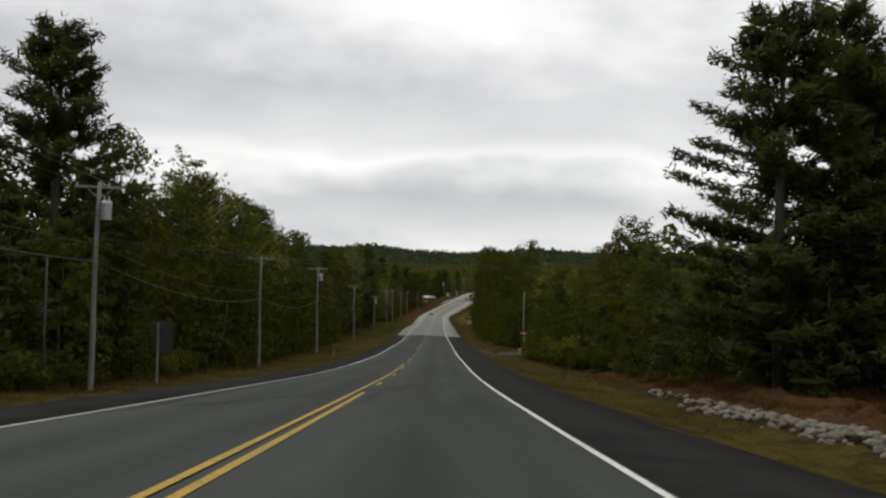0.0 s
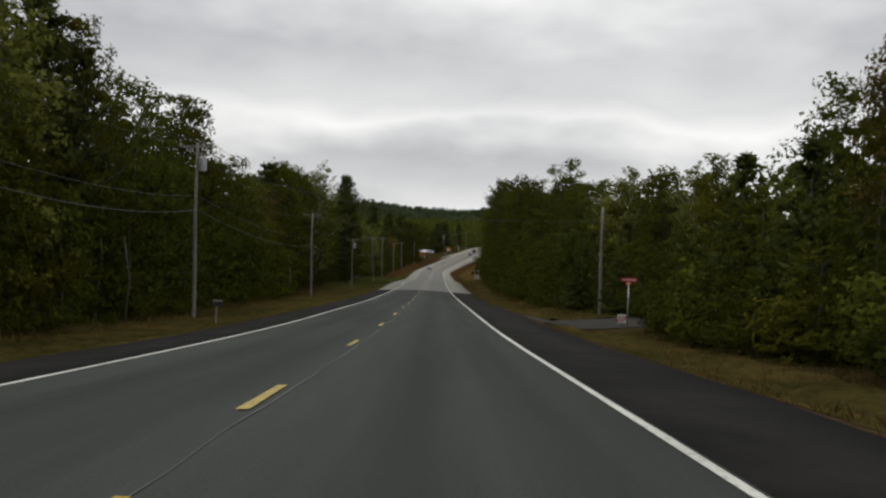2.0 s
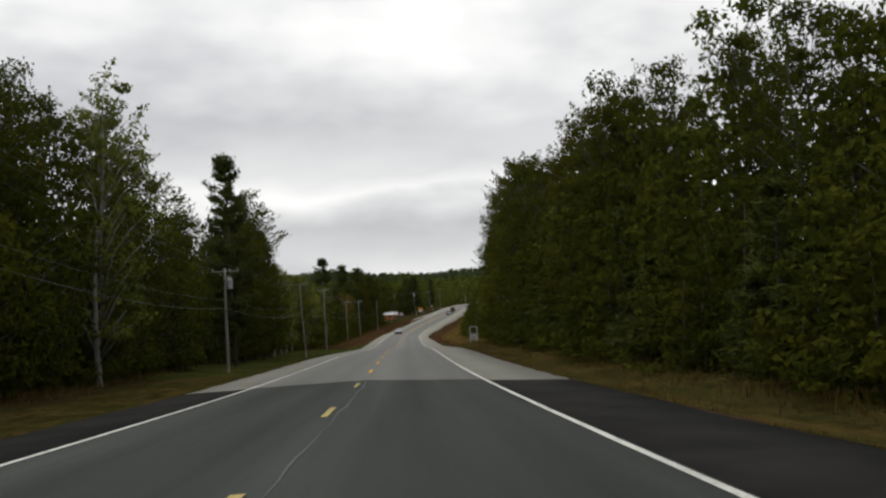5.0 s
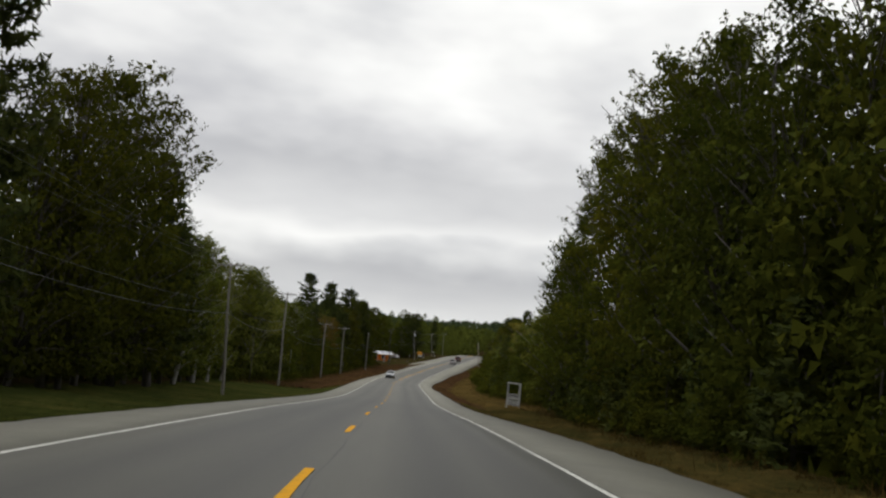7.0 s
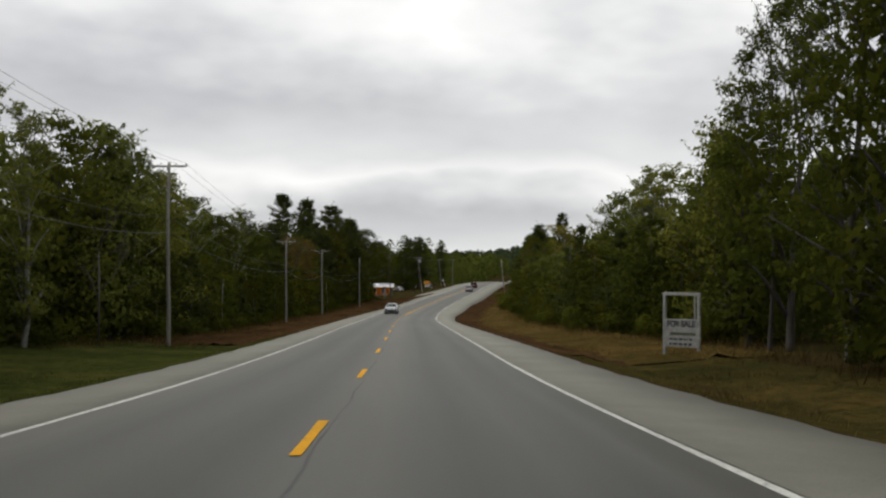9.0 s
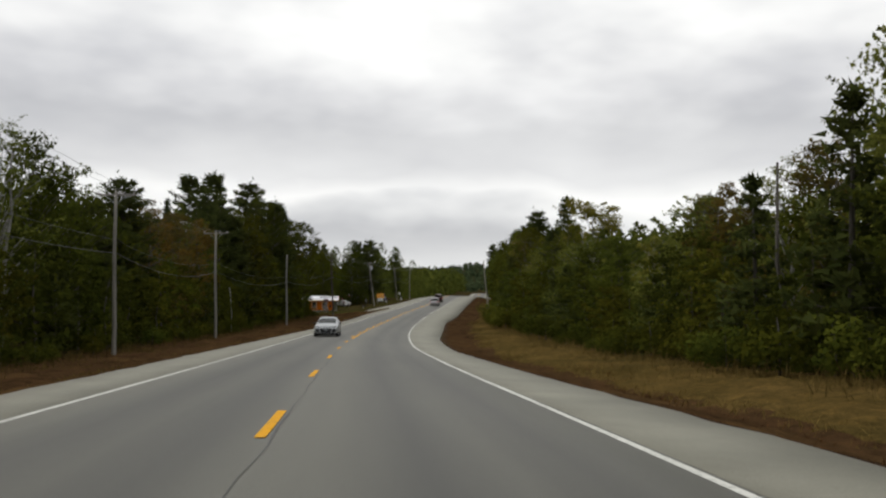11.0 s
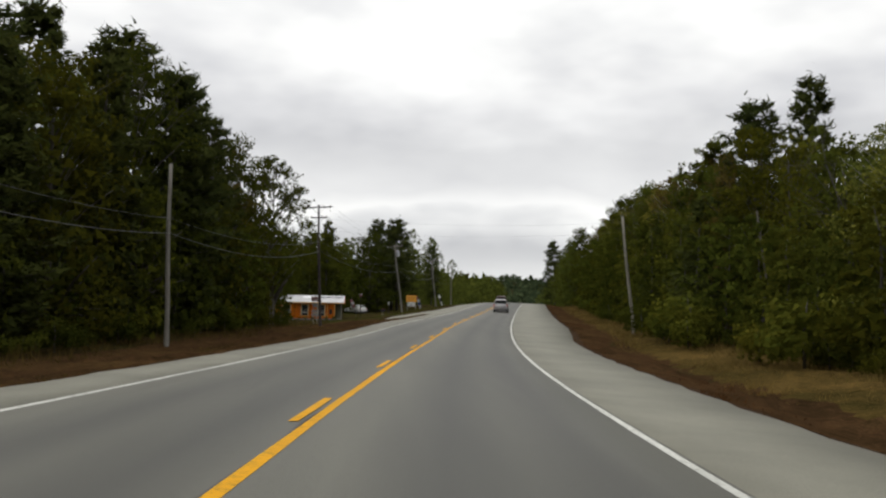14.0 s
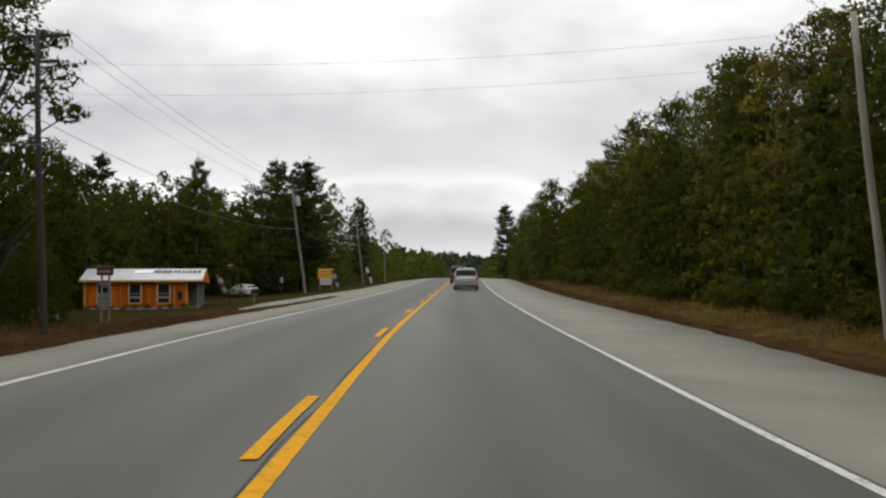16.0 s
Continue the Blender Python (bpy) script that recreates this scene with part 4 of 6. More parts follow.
# single trees that stand out against the sky: kind, offset, along, height, width, which
MARKS = [("big_pine", -21.5, 54.5, 21.9, 1.12, 0), ("big_pine", -27, 52, 17.5, 1.1, 1), ("big_pine", -24.5, 45, 18, 1.0, 0), ("birch", -21.5, 85, 20.3, 1.25, 0), ("birch", -22.5, 94, 19.8, 1.0, 1), ("light", -21, 105, 18.8, 1.1, 0),
         ("tall", -21.5, 121, 19.6, 1.0, 0), ("round", -20.9, 145, 19.0, 1.15, 1), ("maple", -21.3, 196, 19.2, 1.1, 0), ("birch", -22.5, 200, 18.4, 1.0, 1), ("birch", -20, 228, 23, 0.9, 0), ("maple", -21.5, 215, 19.4, 1.1, 1),
         ("pine", -17.8, 268, 24.5, 0.72, 1), ("tall", -21.5, 288, 21.5, 1.0, 0), ("tall", -21.5, 302, 26.4, 1.05, 0), ("pine", -21.5, 312, 21, 0.85, 2), ("birch", -21.5, 322, 15.8, 1.2, 0), ("birch", -21.5, 330.5, 17, 1.1, 1),
         ("light", -21.5, 357, 16.2, 1.1, 0), ("birch", -21.5, 364, 16.6, 1.2, 0), ("pine", -21.5, 433, 14.6, 1.2, 0), ("spruce", -25.7, 463, 15.6, 0.8, 0), ("pine", -30.3, 498, 22.9, 1.0, 1), ("pine", -24.7, 500.6, 22.2, 1.1, 0), ("pine", -27.5, 488, 20, 1.05, 2), ("pine", -45, 533, 27.5, 1.0, 1), ("pine", -22.5, 475, 17.5, 1.1, 0),
         ("pine", -20, 500, 19.5, 0.95, 2), ("rust", -23.6, 517, 18.6, 1.1, 0), ("round", -22.2, 533.4, 19.2, 1.1, 0), ("rust", -26, 525, 16, 0.9, 0), ("maple", -27, 536, 15, 0.9, 1),
         ("big_pine", 18.6, 42.5, 18.8, 1.25, 0), ("big_pine", 23.5, 47, 20.5, 1.1, 1), ("big_pine", 25, 46, 17, 1.0, 1), ("big_pine", 30, 59, 21, 1.1, 0), ("birch", 21.8, 58, 12.6, 1.15, 0), ("maple", 22.5, 94.5, 15.6, 0.95, 0), ("maple", 23.2, 105.0, 15.4, 0.62, 1), ("maple", 21.5, 80, 11.4, 1.1, 3),
         ("maple", 23.4, 219.5, 23.4, 0.85, 2), ("maple", 17.9, 229, 21.4, 0.75, 0), ("tall", 18.6, 281, 25.6, 0.75, 1), ("open", 17.4, 290, 26.4, 0.95, 0), ("open", 17.4, 299, 26, 0.9, 1), ("spruce", 19.5, 304, 25, 0.8, 0),
         ("open", 18.6, 326.5, 17.4, 0.75, 0), ("open", 18.2, 333.5, 17.6, 0.6, 1), ("maple", 17.5, 319, 17, 0.85, 0), ("open", 17.6, 310, 21.5, 0.9, 0), ("spruce", 22.5, 353, 14.2, 0.95, 0), ("spruce", 24, 357, 14, 0.9, 0), ("birch", 21.5, 369, 14.6, 1.1, 1), ("pine", 22.5, 404, 9.8, 1.1, 1),
         ("light", 20.5, 401, 9.6, 1.3, 0), ("flat", 26.5, 460.6, 16.6, 1.15, 0), ("pine", 23.6, 500, 18.4, 1.0, 0), ("pine", 28.5, 503, 21, 0.85, 2), ("pine", 22.0, 463, 13, 0.9, 1),
         ("larch", 22.5, 512.5, 17.6, 1.1, 0), ("rust", 23.0, 533.5, 17.6, 1.1, 0), ("rust", 22, 527, 16, 0.9, 0), ("light", 21.5, 541, 17, 1.1, 1),
         ("pine", -20.7, 616, 18.8, 1.15, 0), ("pine", -23.5, 610, 18.2, 1.1, 2), ("pine", -23, 623, 17.6, 1.2, 1), ("maple", -24, 603, 15, 1.2, 0), ("pine", -21, 676, 16.2, 0.9, 1), ("spruce", -40, 566, 17, 1.2, 0), ("larch", -31.1, 598.6, 17.2, 0.75, 0), ("maple", -38, 577, 16.2, 1.0, 0),
         ("pine", 13.7, 759, 27.4, 0.85, 0), ("maple", 18.5, 652, 19.5, 1.0, 0), ("maple", 17.6, 668, 19, 1.0, 2), ("maple", 17.0, 686, 18.5, 1.0, 1), ("maple", 16.6, 706, 18, 1.0, 0), ("maple", 16.4, 728, 17.5, 1.0, 3)]
for kind, o, y, h, w, k in MARKS:
    plant(kind, o, y, h, w, k)
SIDE_GAP = [(113, 127)]
tall_row(-1, TOP_L, TALL_L, 6.2, 26, 640, [(520, 640), (30, 66), (264, 272)])
tall_row(1, TOP_R, TALL_R, 6.0, 26, 640, SIDE_GAP + [(10, 62)])
# pools lean to the darker leaf copy, painting shade at the forest's foot
low_row(-1, TOP_L, LOW_L, 5.2, 30, 640, [(520, 640), (262, 343)], 0.42, 0.60, 2.6, [0, 0, 3, 0, 2])
low_row(-1, TOP_L, LOW_L, 5.6, 262, 343, [], 0.30, 0.50, 3.0, [0, 0, 3])
low_row(1, TOP_R, LOW_R, 5.0, 50, 360, SIDE_GAP + [(287, 340)], 0.46, 0.66, 2.6, [0, 0, 3, 0, 0])
low_row(1, TOP_R, LOW_R, 5.0, 287, 322, [], 0.28, 0.42, 2.6, [0, 0, 3])
low_row(1, TOP_R, LOW_R, 4.8, 345, 640, [], 0.52, 0.74, 2.6, [0, 0, 2, 0, 3, 1])
low_row(1, TOP_R, LOW_R, 5.4, 62, 340, SIDE_GAP + [(318, 340)], 0.24, 0.36, 1.0, [0, 0, 3])
for lo, hi, off, top, gap in ((541, 640, 37.5, 16.5, 5.2), (572, 640, 33.5, 11.0, 5.0), (600, 645, 26.5, 10.0, 4.5)):
    low_row(-1, ([0, 900], [top, top]), ([0, 900], [off, off]), gap, lo, hi, [], 0.8, 1.05, 0.0, [0, 0, 2, 3])
for o, y, h in ((20.5, 30, 6), (21.5, 34, 7), (19.5, 39, 6), (22, 41, 8), (19, 46, 7), (20.5, 50, 8), (23, 36, 9), (24, 30, 9), (18.2, 54, 6)):
    plant("young", o, y, h, 1.15, 3)
for o, y, h in ((-28, 552, 4.8), (-28.6, 554.5, 4.6), (-30.5, 557, 5.5), (-29.5, 549, 5.5), (-24.6, 545.6, 4.2), (-23.2, 541, 4.8), (-26.4, 545, 5.6)):
    plant("young", o, y, h, 1.1, 0)


def branching(p, d, length, r, depth, runs):
    e = p + d * length
    runs.append(([p, p.lerp(e, 0.5) + Vector(rng.normal(size=3)) * length * 0.04, e], [r, r * 0.8, r * 0.55]))
    if depth:
        for _ in range(3):
            t = rng.uniform(0.45, 1.0)
            nd = (d + Vector(rng.normal(size=3)) * 0.55 + Vector((0, 0, 0.12))).normalized()
            branching(p.lerp(e, t), nd, length * rng.uniform(0.45, 0.7), r * 0.5, depth - 1, runs)


def bare_tree(o, y, h, depth, lean, mat, label):
    """A dead or leafless slim tree, one trunk with its branches."""
    runs = []
    branching(Vector((0, 0, -0.3)), Vector((0, 0, 1)), h * 0.62, h * 0.006 + 0.015, depth, runs)
    ob = new("bare_tree")
    part("trunk", tubes("trunk", runs, mat, 5), None, ob)
    ob.matrix_basis = Matrix.Translation(place(o, y)) @ pose(0, 0, 0, rng.normal() * 2, lean, rng.uniform(0, 360))
    return tagged(ob, label, "tree", "roadside trees")


for o, y, h in ((-18.5, 350, 10), (18, 60, 9), (20.5, 475, 11.5)):
    bare_tree(o, y, h, 4, 0, M_BARK, "leafless dead tree with fine grey branches")
for y in np.arange(300, 490, 27.0):
    off = float(np.interp(y, *LOW_R)) + rng.uniform(2.4, 4.2)
    bare_tree(off, float(y + rng.uniform(-6, 6)), float(np.interp(y, *TOP_R)) * rng.uniform(0.9, 1.1), 0, rng.normal() * 2.0, M_BIRCH if rng.uniform() < 0.6 else M_BARK, "slim bare trunk at the forest edge")
for y in np.arange(40, 510, 38.0):
    if not 262 < y < 345:
        off = float(np.interp(y, *LOW_L)) + rng.uniform(0.2, 1.6)
        bare_tree(-off, float(y + rng.uniform(-7, 7)), rng.uniform(7, 11), 0, rng.normal() * 1.5, M_BIRCH if rng.uniform() < 0.4 else M_BARK, "slim bare trunk at the forest edge")
SHRUBS = [shrub(2.2, 760, 0.155, M_SHRUB), shrub(2.2, 760, 0.155, M_LEAF), shrub(2.2, 760, 0.155, M_LEAF_SHADED), shrub(2.2, 760, 0.155, M_LEAF_SHADED)]


def bush_at(which, o, y, k):
    if o > 0 and (abs(y - 135) < 9 or abs(y - 511) < 3) and o < 16.4:
        o += 3.2
    ob = SHRUBS[which]
    m = Matrix.Translation(place(o, y, -0.05)) @ pose(0, 0, 0, 0, 0, rng.uniform(0, 360)) @ Matrix.Diagonal((k * 1.2, k * 1.2, k, 1))
    if ob.name in used:
        return copy_thing(ob, m @ Matrix.Diagonal((*ob.scale, 1)).inverted())
    used.add(ob.name)
    ob.matrix_basis = m
    return ob


for side, offs in ((-1, LOW_L), (1, LOW_R)):
    y = 36.0 if side < 0 else 56.0
    while y < 625:
        lawn = side < 0 and 262 < y < 345
        if not any(a < y < b for a, b in ([(520, 640)] if side < 0 else SIDE_GAP + [(324, 339)])) and not (lawn and rng.uniform() < 0.6):
            k = rng.uniform(0.45, 1.3) * (1.0 if side > 0 else 0.85)
            green = (0.3 if y > 360 else 0.2) if side > 0 else 0.2
            bush_at(int(rng.integers(2)) if rng.uniform() < green else int(rng.integers(2, 4)), side * (float(np.interp(y, *offs)) + 0.5 + rng.uniform(-0.5, 1.6)), y, k)
        y += rng.uniform(2.3, 4.4)
for o, y, k in ((13.2, 101, 1.1), (14.2, 105, 1.5), (15.4, 103, 1.7), (14.6, 110, 1.4), (16.2, 109, 1.8), (15.2, 97, 1.5), (13.8, 93, 1.2), (13.6, 84, 1.3), (14.2, 77, 1.5)):
    bush_at(0, o, y, k)
for o, y, k in ((15.0, 487, 1.1), (15.8, 489.5, 1.6), (16.2, 492.5, 1.9), (15.4, 495.5, 1.3), (16.6, 498, 1.6), (15.2, 473, 1.0), (16.4, 470.5, 1.7)):
    bush_at(0, o, y, k)


def woods(name, spots, count, size, mat, label, width=0.22, low=0.02):
    """Woods too deep or far to count: one mesh of leaf sprays on plain crowns."""
    out, faces = [], []
    for x, y, z, h in spots:
        t = rng.uniform(low, 1.0, count)
        env = h * width * np.sin(np.pi * np.clip(0.2 + 0.78 * t, 0, 1)) ** 0.8
        a = rng.uniform(0, 2 * np.pi, count)
        r = env * np.sqrt(rng.uniform(0.25, 1.0, count))
        out.append(np.stack([x + np.cos(a) * r, y + np.sin(a) * r, z + t * h], 1))
        faces.append(np.stack([np.cos(a), np.sin(a), t * 0.8 + 0.1], 1))
    faces = np.concatenate(faces)
    ob = new(name, crown_mesh(name, [leaves(np.concatenate(out), size, faces, faces, 0.9)], mat))
    return tagged(ob, label, "woods", kind="stuff")


spots, front = [], []
for side, tops, offs in ((-1, TOP_L, TALL_L), (1, TOP_R, TALL_R)):
    for row, back in enumerate((3.6, 8.5, 17, 28, 43)):
        y = 20.0
        while y < 660:
            o = side * (float(np.interp(y, *offs)) + back + rng.uniform(-1.5, 1.5))
            if not (side < 0 and 515 < y < 640 and o > -40) and not (side > 0 and 113 < y < 127):
                h = min(22.0 if side > 0 and 222 < y < 285 else 11.0 if side > 0 and 285 < y < 340 else 17.5, float(np.interp(y, *tops))) * rng.uniform(0.82, 0.98) if row < 2 else min(rng.uniform(13.5, 16.5), float(np.interp(y, *tops)) * 1.22)
                p = place(o, y)
                (front if row < 2 else spots).append((p.x, p.y, p.z, h))
            y += 6.5 * rng.uniform(0.7, 1.3)
for y in np.arange(228, 286, 4.0):
    for back in (1.6, 6.0):
        p = place(float(np.interp(y, *TALL_R)) + back + rng.uniform(-0.6, 0.6), float(y + rng.uniform(-1, 1)))
        front.append((p.x, p.y, p.z, min(21.0, float(np.interp(y, *TOP_R)) * 0.9)))
woods("deep_woods", spots, 150, 0.95, M_WOODS, "dense dark mixed forest behind the roadside trees")
woods("edge_woods", front, 440, 0.55, M_WOODS, "dense mixed forest close behind the roadside trees")
spots = []
for y in np.arange(-150, 650, 13.0):
    for o in np.concatenate([np.arange(-340, -76, 13.0), np.arange(80, 345, 13.0)]):
        p = place(float(o + rng.uniform(-5, 5)), float(y + rng.uniform(-5, 5)))
        spots.append((p.x, p.y, p.z, rng.uniform(9, 15)))
# unseen rows beside and behind the start, added only for reflections and shadow
for y in np.arange(-60, 22, 9.0):
    for o in (-52, -40, -30, -24, 24, 31, 41, 53):
        p = place(float(o + rng.uniform(-2, 2)), float(y + rng.uniform(-3, 3)))
        spots.append((p.x, p.y, p.z, rng.uniform(13, 17)))
woods("outer_woods", spots, 18, 3.6, M_WOODS, "dense mixed forest reaching away from the road", 0.32)
spots = []
for y in np.arange(645, 1240, 12.0):
    for o in np.concatenate([np.arange(-330, -14, 11.0), np.arange(15, 330, 11.0)]):
        q = o + rng.uniform(-4, 4) if abs(o) > 24 else o + rng.uniform(0, 3) * np.sign(o)
        p = place(float(q), float(y + rng.uniform(-5, 5)))
        spots.append((p.x, p.y, p.z, rng.uniform(12, 20) if abs(o) < 60 else rng.uniform(9, 16.5)))
near = [s for s in spots if s[1] < 790 and abs(s[0] - float(road_x(s[1]))) < 75]
woods("roadside_woods", near, 420, 0.62, M_WOODS, "dense mixed forest beside the far bend", 0.26)
woods("middle_woods", [s for s in spots if s not in near], 40, 2.3, M_WOODS, "dense mixed forest on rolling ground", 0.28)
# far hills, their haze painted into the leaf colour
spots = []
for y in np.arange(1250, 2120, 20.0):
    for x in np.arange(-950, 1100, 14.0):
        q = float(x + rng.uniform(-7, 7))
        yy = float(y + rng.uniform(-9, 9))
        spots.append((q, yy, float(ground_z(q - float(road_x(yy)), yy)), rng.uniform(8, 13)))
woods("far_woods", spots, 14, 4.4, M_HAZED_WOODS, "distant forested hills", 0.5, 0.3)

# ---- utility poles and cables ----
def insulator(parent, at):
    bm = bmesh.new()
    for z, r1, r2, d in ((0.03, 0.035, 0.05, 0.06), (0.09, 0.05, 0.03, 0.06), (0.14, 0.03, 0.02, 0.05)):
        bmesh.ops.create_cone(bm, cap_ends=True, segments=8, radius1=r1, radius2=r2, depth=d, matrix=Matrix.Translation((at[0], at[1], at[2] + z)))
    return part("insulator", bm, M_GLAZE, parent)


def utility_pole(base, height, lean=(0, 0), arm=True, can=False, mat=None, along=0.0, second=False, label="weathered grey wooden utility pole on the verge"):
    """A tapered pole with its crossarm, braces, insulators and, on some, a transformer can. Returns the pole and the places of its wires."""
    mat = mat or M_POLE
    root = new("utility_pole")
    m = Matrix.Translation(base) @ Euler((radians(lean[1]), radians(lean[0]), radians(along))).to_matrix().to_4x4()
    root.matrix_basis = m
    pts = [Vector((0.012 * height * math.sin(k * 0.9) * 0.25, 0, -1.2 + (height + 1.2) * k / 8)) for k in range(9)]
    part("pole", tubes("pole", [(pts, [0.152 - 0.058 * k / 8 for k in range(9)])], mat, 10), None, root)
    tips = []
    if arm:
        for level, (z, half) in enumerate([(height - 0.25, 1.25)] + ([(height - 1.25, 0.8)] if second else [])):
            part("crossarm", box_bm((half * 2, 0.10, 0.12), (0, 0.13, z), 0.012), mat, root)
            for s in (-1, 1):
                part("brace", tubes("brace", [([Vector((s * half * 0.55, 0.13, z - 0.04)), Vector((0, 0.11, z - 0.62))], 0.014)], M_METAL, 4), None, root)
            for x in (-half * 0.92, half * 0.35, half * 0.92):
                insulator(root, (x, 0.13, z + 0.06))
                if level == 0:
                    tips.append(m @ Vector((x, 0.13, z + 0.22)))
    if can:
        bm = bmesh.new()
        bmesh.ops.create_cone(bm, cap_ends=True, segments=18, radius1=0.26, radius2=0.26, depth=0.86, matrix=Matrix.Translation((0.42, -0.05, height - 1.45)))
        bmesh.ops.create_cone(bm, cap_ends=True, segments=18, radius1=0.28, radius2=0.22, depth=0.09, matrix=Matrix.Translation((0.42, -0.05, height - 0.98)))
        t = part("transformer", bm, M_METAL, root, "grey steel transformer can")
        for s in (-0.1, 0.1):
            bm = bmesh.new()
            bmesh.ops.create_cone(bm, cap_ends=True, segments=8, radius1=0.045, radius2=0.03, depth=0.26, matrix=Matrix.Translation((0.42 + s, -0.05, height - 0.82)))
            part("bushing", bm, M_GLAZE, t)
        part("bracket", box_bm((0.3, 0.08, 0.08), (0.2, 0, height - 1.3), 0.01), M_METAL, root)
    tagged(root, label, "utility pole", "roadside utility poles")
    return root, tips, m @ Vector((0.1, 0, height * 0.62)), m @ Vector((0.1, 0, height * 0.70))


def sag(a, b, drop, n=14):
    return [a.lerp(b, k / n) - Vector((0, 0, drop * 4 * (k / n) * (1 - k / n))) for k in range(n + 1)]


def cable(name, a, b, drop, r, mat, label):
    ob = new(name, tubes(name, [(sag(a, b, drop), r)], mat, 5))
    return tagged(ob, label, "cable", "roadside cables")


# along, offset, height, lean across and along, crossarm, transformer
POLES = [(-8, -15.1, 10.6, 0, 0, 1, 0), (43.9, -14.95, 10.4, 0.8, 0, 1, 1), (84.9, -14.6, 10.5, 0, 0, 1, 0), (124.9, -14.4, 11.9, -0.3, 0, 1, 1), (187.8, -14.9, 11.3, -0.6, 0, 1, 0),
         (247, -14.6, 9.6, -0.3, 0, 1, 1), (315, -15.2, 12.3, -3.2, 0, 1, 0), (354.8, -15.35, 12.7, -1.0, 0, 1, 0), (411, -15.2, 10.8, -0.8, 0, 1, 0), (443.7, -15.3, 10.9, -1.0, 0, 1, 0),
         (484.2, -15.05, 10.3, -0.8, 0, 0, 0)]
posts = []
for y, o, h, lx, ly, arm, can in POLES:
    posts.append(utility_pole(place(o, y), h, (lx, ly), bool(arm), bool(can), along=-math.degrees(math.atan2(float(road_x(y + 5) - road_x(y - 5)), 10))))
y = 521.6
posts.append(utility_pole(place(-3.0 - float(road_x(y)) + 0.2, y), 11.9, (-2.2, 0), True, False, M_POLE_DARK, -9, True, "dark brown creosoted utility pole with two crossarms"))
y = 578.6
posts.append(utility_pole(place(6.2 - float(road_x(y)), y), 10.9, (-7.5, 0), True, True, along=-9, label="leaning grey wooden utility pole with transformer"))
y = 619.8
posts.append(utility_pole(place(13.9 - float(road_x(y)), y), 9.6, (-6.0, 0), True, False, along=-9, label="leaning grey wooden utility pole on the verge"))
posts.append(utility_pole(place(-15, 668), 10.5, (0, 0), True, False, along=-9))
for (p0, t0, c0, d0), (p1, t1, c1, d1) in zip(posts, posts[1:]):
    cable("telephone_cable", c0, c1, 0.95, 0.019, M_WIRE_GREY, "thick grey telephone cable hung between wooden poles")
    cable("telephone_cable", d0, d1, 0.8, 0.012, M_WIRE_GREY, "thin grey cable hung between wooden poles")
    for a, b in zip(t0, t1):
        cable("power_wire", a, b, 0.7, 0.008, M_WIRE, "thin black power wire between wooden poles")
right_a = utility_pole(place(15.1, 135.9), 8.7, (-0.5, 0), False, label="bare grey wooden pole beside the side road")
right_b = utility_pole(place(15.05, 511.2), 10.4, (-6.3, 2), False, mat=M_POLE_TAN, label="leaning bare tan wooden pole on the verge")
right_c = utility_pole(place(19.5, 50), 9.5, (0, 0), False, label="bare grey wooden pole among the trees")


def world_pt(p, f):
    return p[0].matrix_basis @ Vector((0, 0, f))


cable("power_wire", world_pt(posts[1], 7.6), world_pt(right_c, 7.4), 1.0, 0.014, M_WIRE, "black service wire crossing high over the road")
cable("power_wire", world_pt(posts[1], 7.35), world_pt(right_c, 7.2), 0.95, 0.010, M_WIRE, "black service wire crossing high over the road")
cable("power_wire", world_pt(posts[3], 10.6), world_pt(right_a, 7.65), 1.42, 0.016, M_WIRE, "black service wire crossing high over the road")
cable("power_wire", world_pt(posts[3], 8.2), world_pt(right_a, 6.65), 1.05, 0.008, M_WIRE, "black service wire crossing high over the road")
cable("power_wire", world_pt(posts[11], 10.6), world_pt(right_b, 9.9), 0.5, 0.004, M_WIRE_GREY, "thin grey wire crossing high over the road")
cable("power_wire", world_pt(posts[11], 9.4), world_pt(right_b, 9.0), 0.5, 0.0035, M_WIRE_GREY, "thin grey wire crossing high over the road")

# ---- side road, drive, verge grass ----
def patch(name, corners, mat, lift, label, category, n=14):
    """A curved sheet over the ground between four corners given as offset and along."""
    (a, b, c, d) = [Vector((*q, 0)) for q in corners]
    v = []
    for i in range(n + 1):
        for j in range(n + 1):
            p = a.lerp(b, i / n).lerp(d.lerp(c, i / n), j / n)
            v.append(place(p.x, p.y, lift))
    f = [(i * (n + 1) + j, (i + 1) * (n + 1) + j, (i + 1) * (n + 1) + j + 1, i * (n + 1) + j + 1) for i in range(n) for j in range(n)]
    return setting(new(name, mesh(name, v, f, mat, True)), label, category)


patch("side_road", [(6.9, 116), (6.9, 130), (46, 124), (46, 120)], M_SIDEROAD, 0.05, "short dark gravelly side road joining the highway", "road", 24)
setting(ribbon("drive", lambda y: float(np.interp(y, [533, 538, 560, 585, 640], [-9.9, -9.9, -9.2, -8.6, -8.0])), lambda y: float(np.interp(y, [533, 537, 548, 552], [-9.6, -8.4, -6.3, -5.9])), 533, 640, M_SHOULDER_NEW, 0.035, 6, dy=1.5, skirt=0.06, wobble=0.1, depth_of=ground_z), "pale asphalt drive beside the highway", "drive")


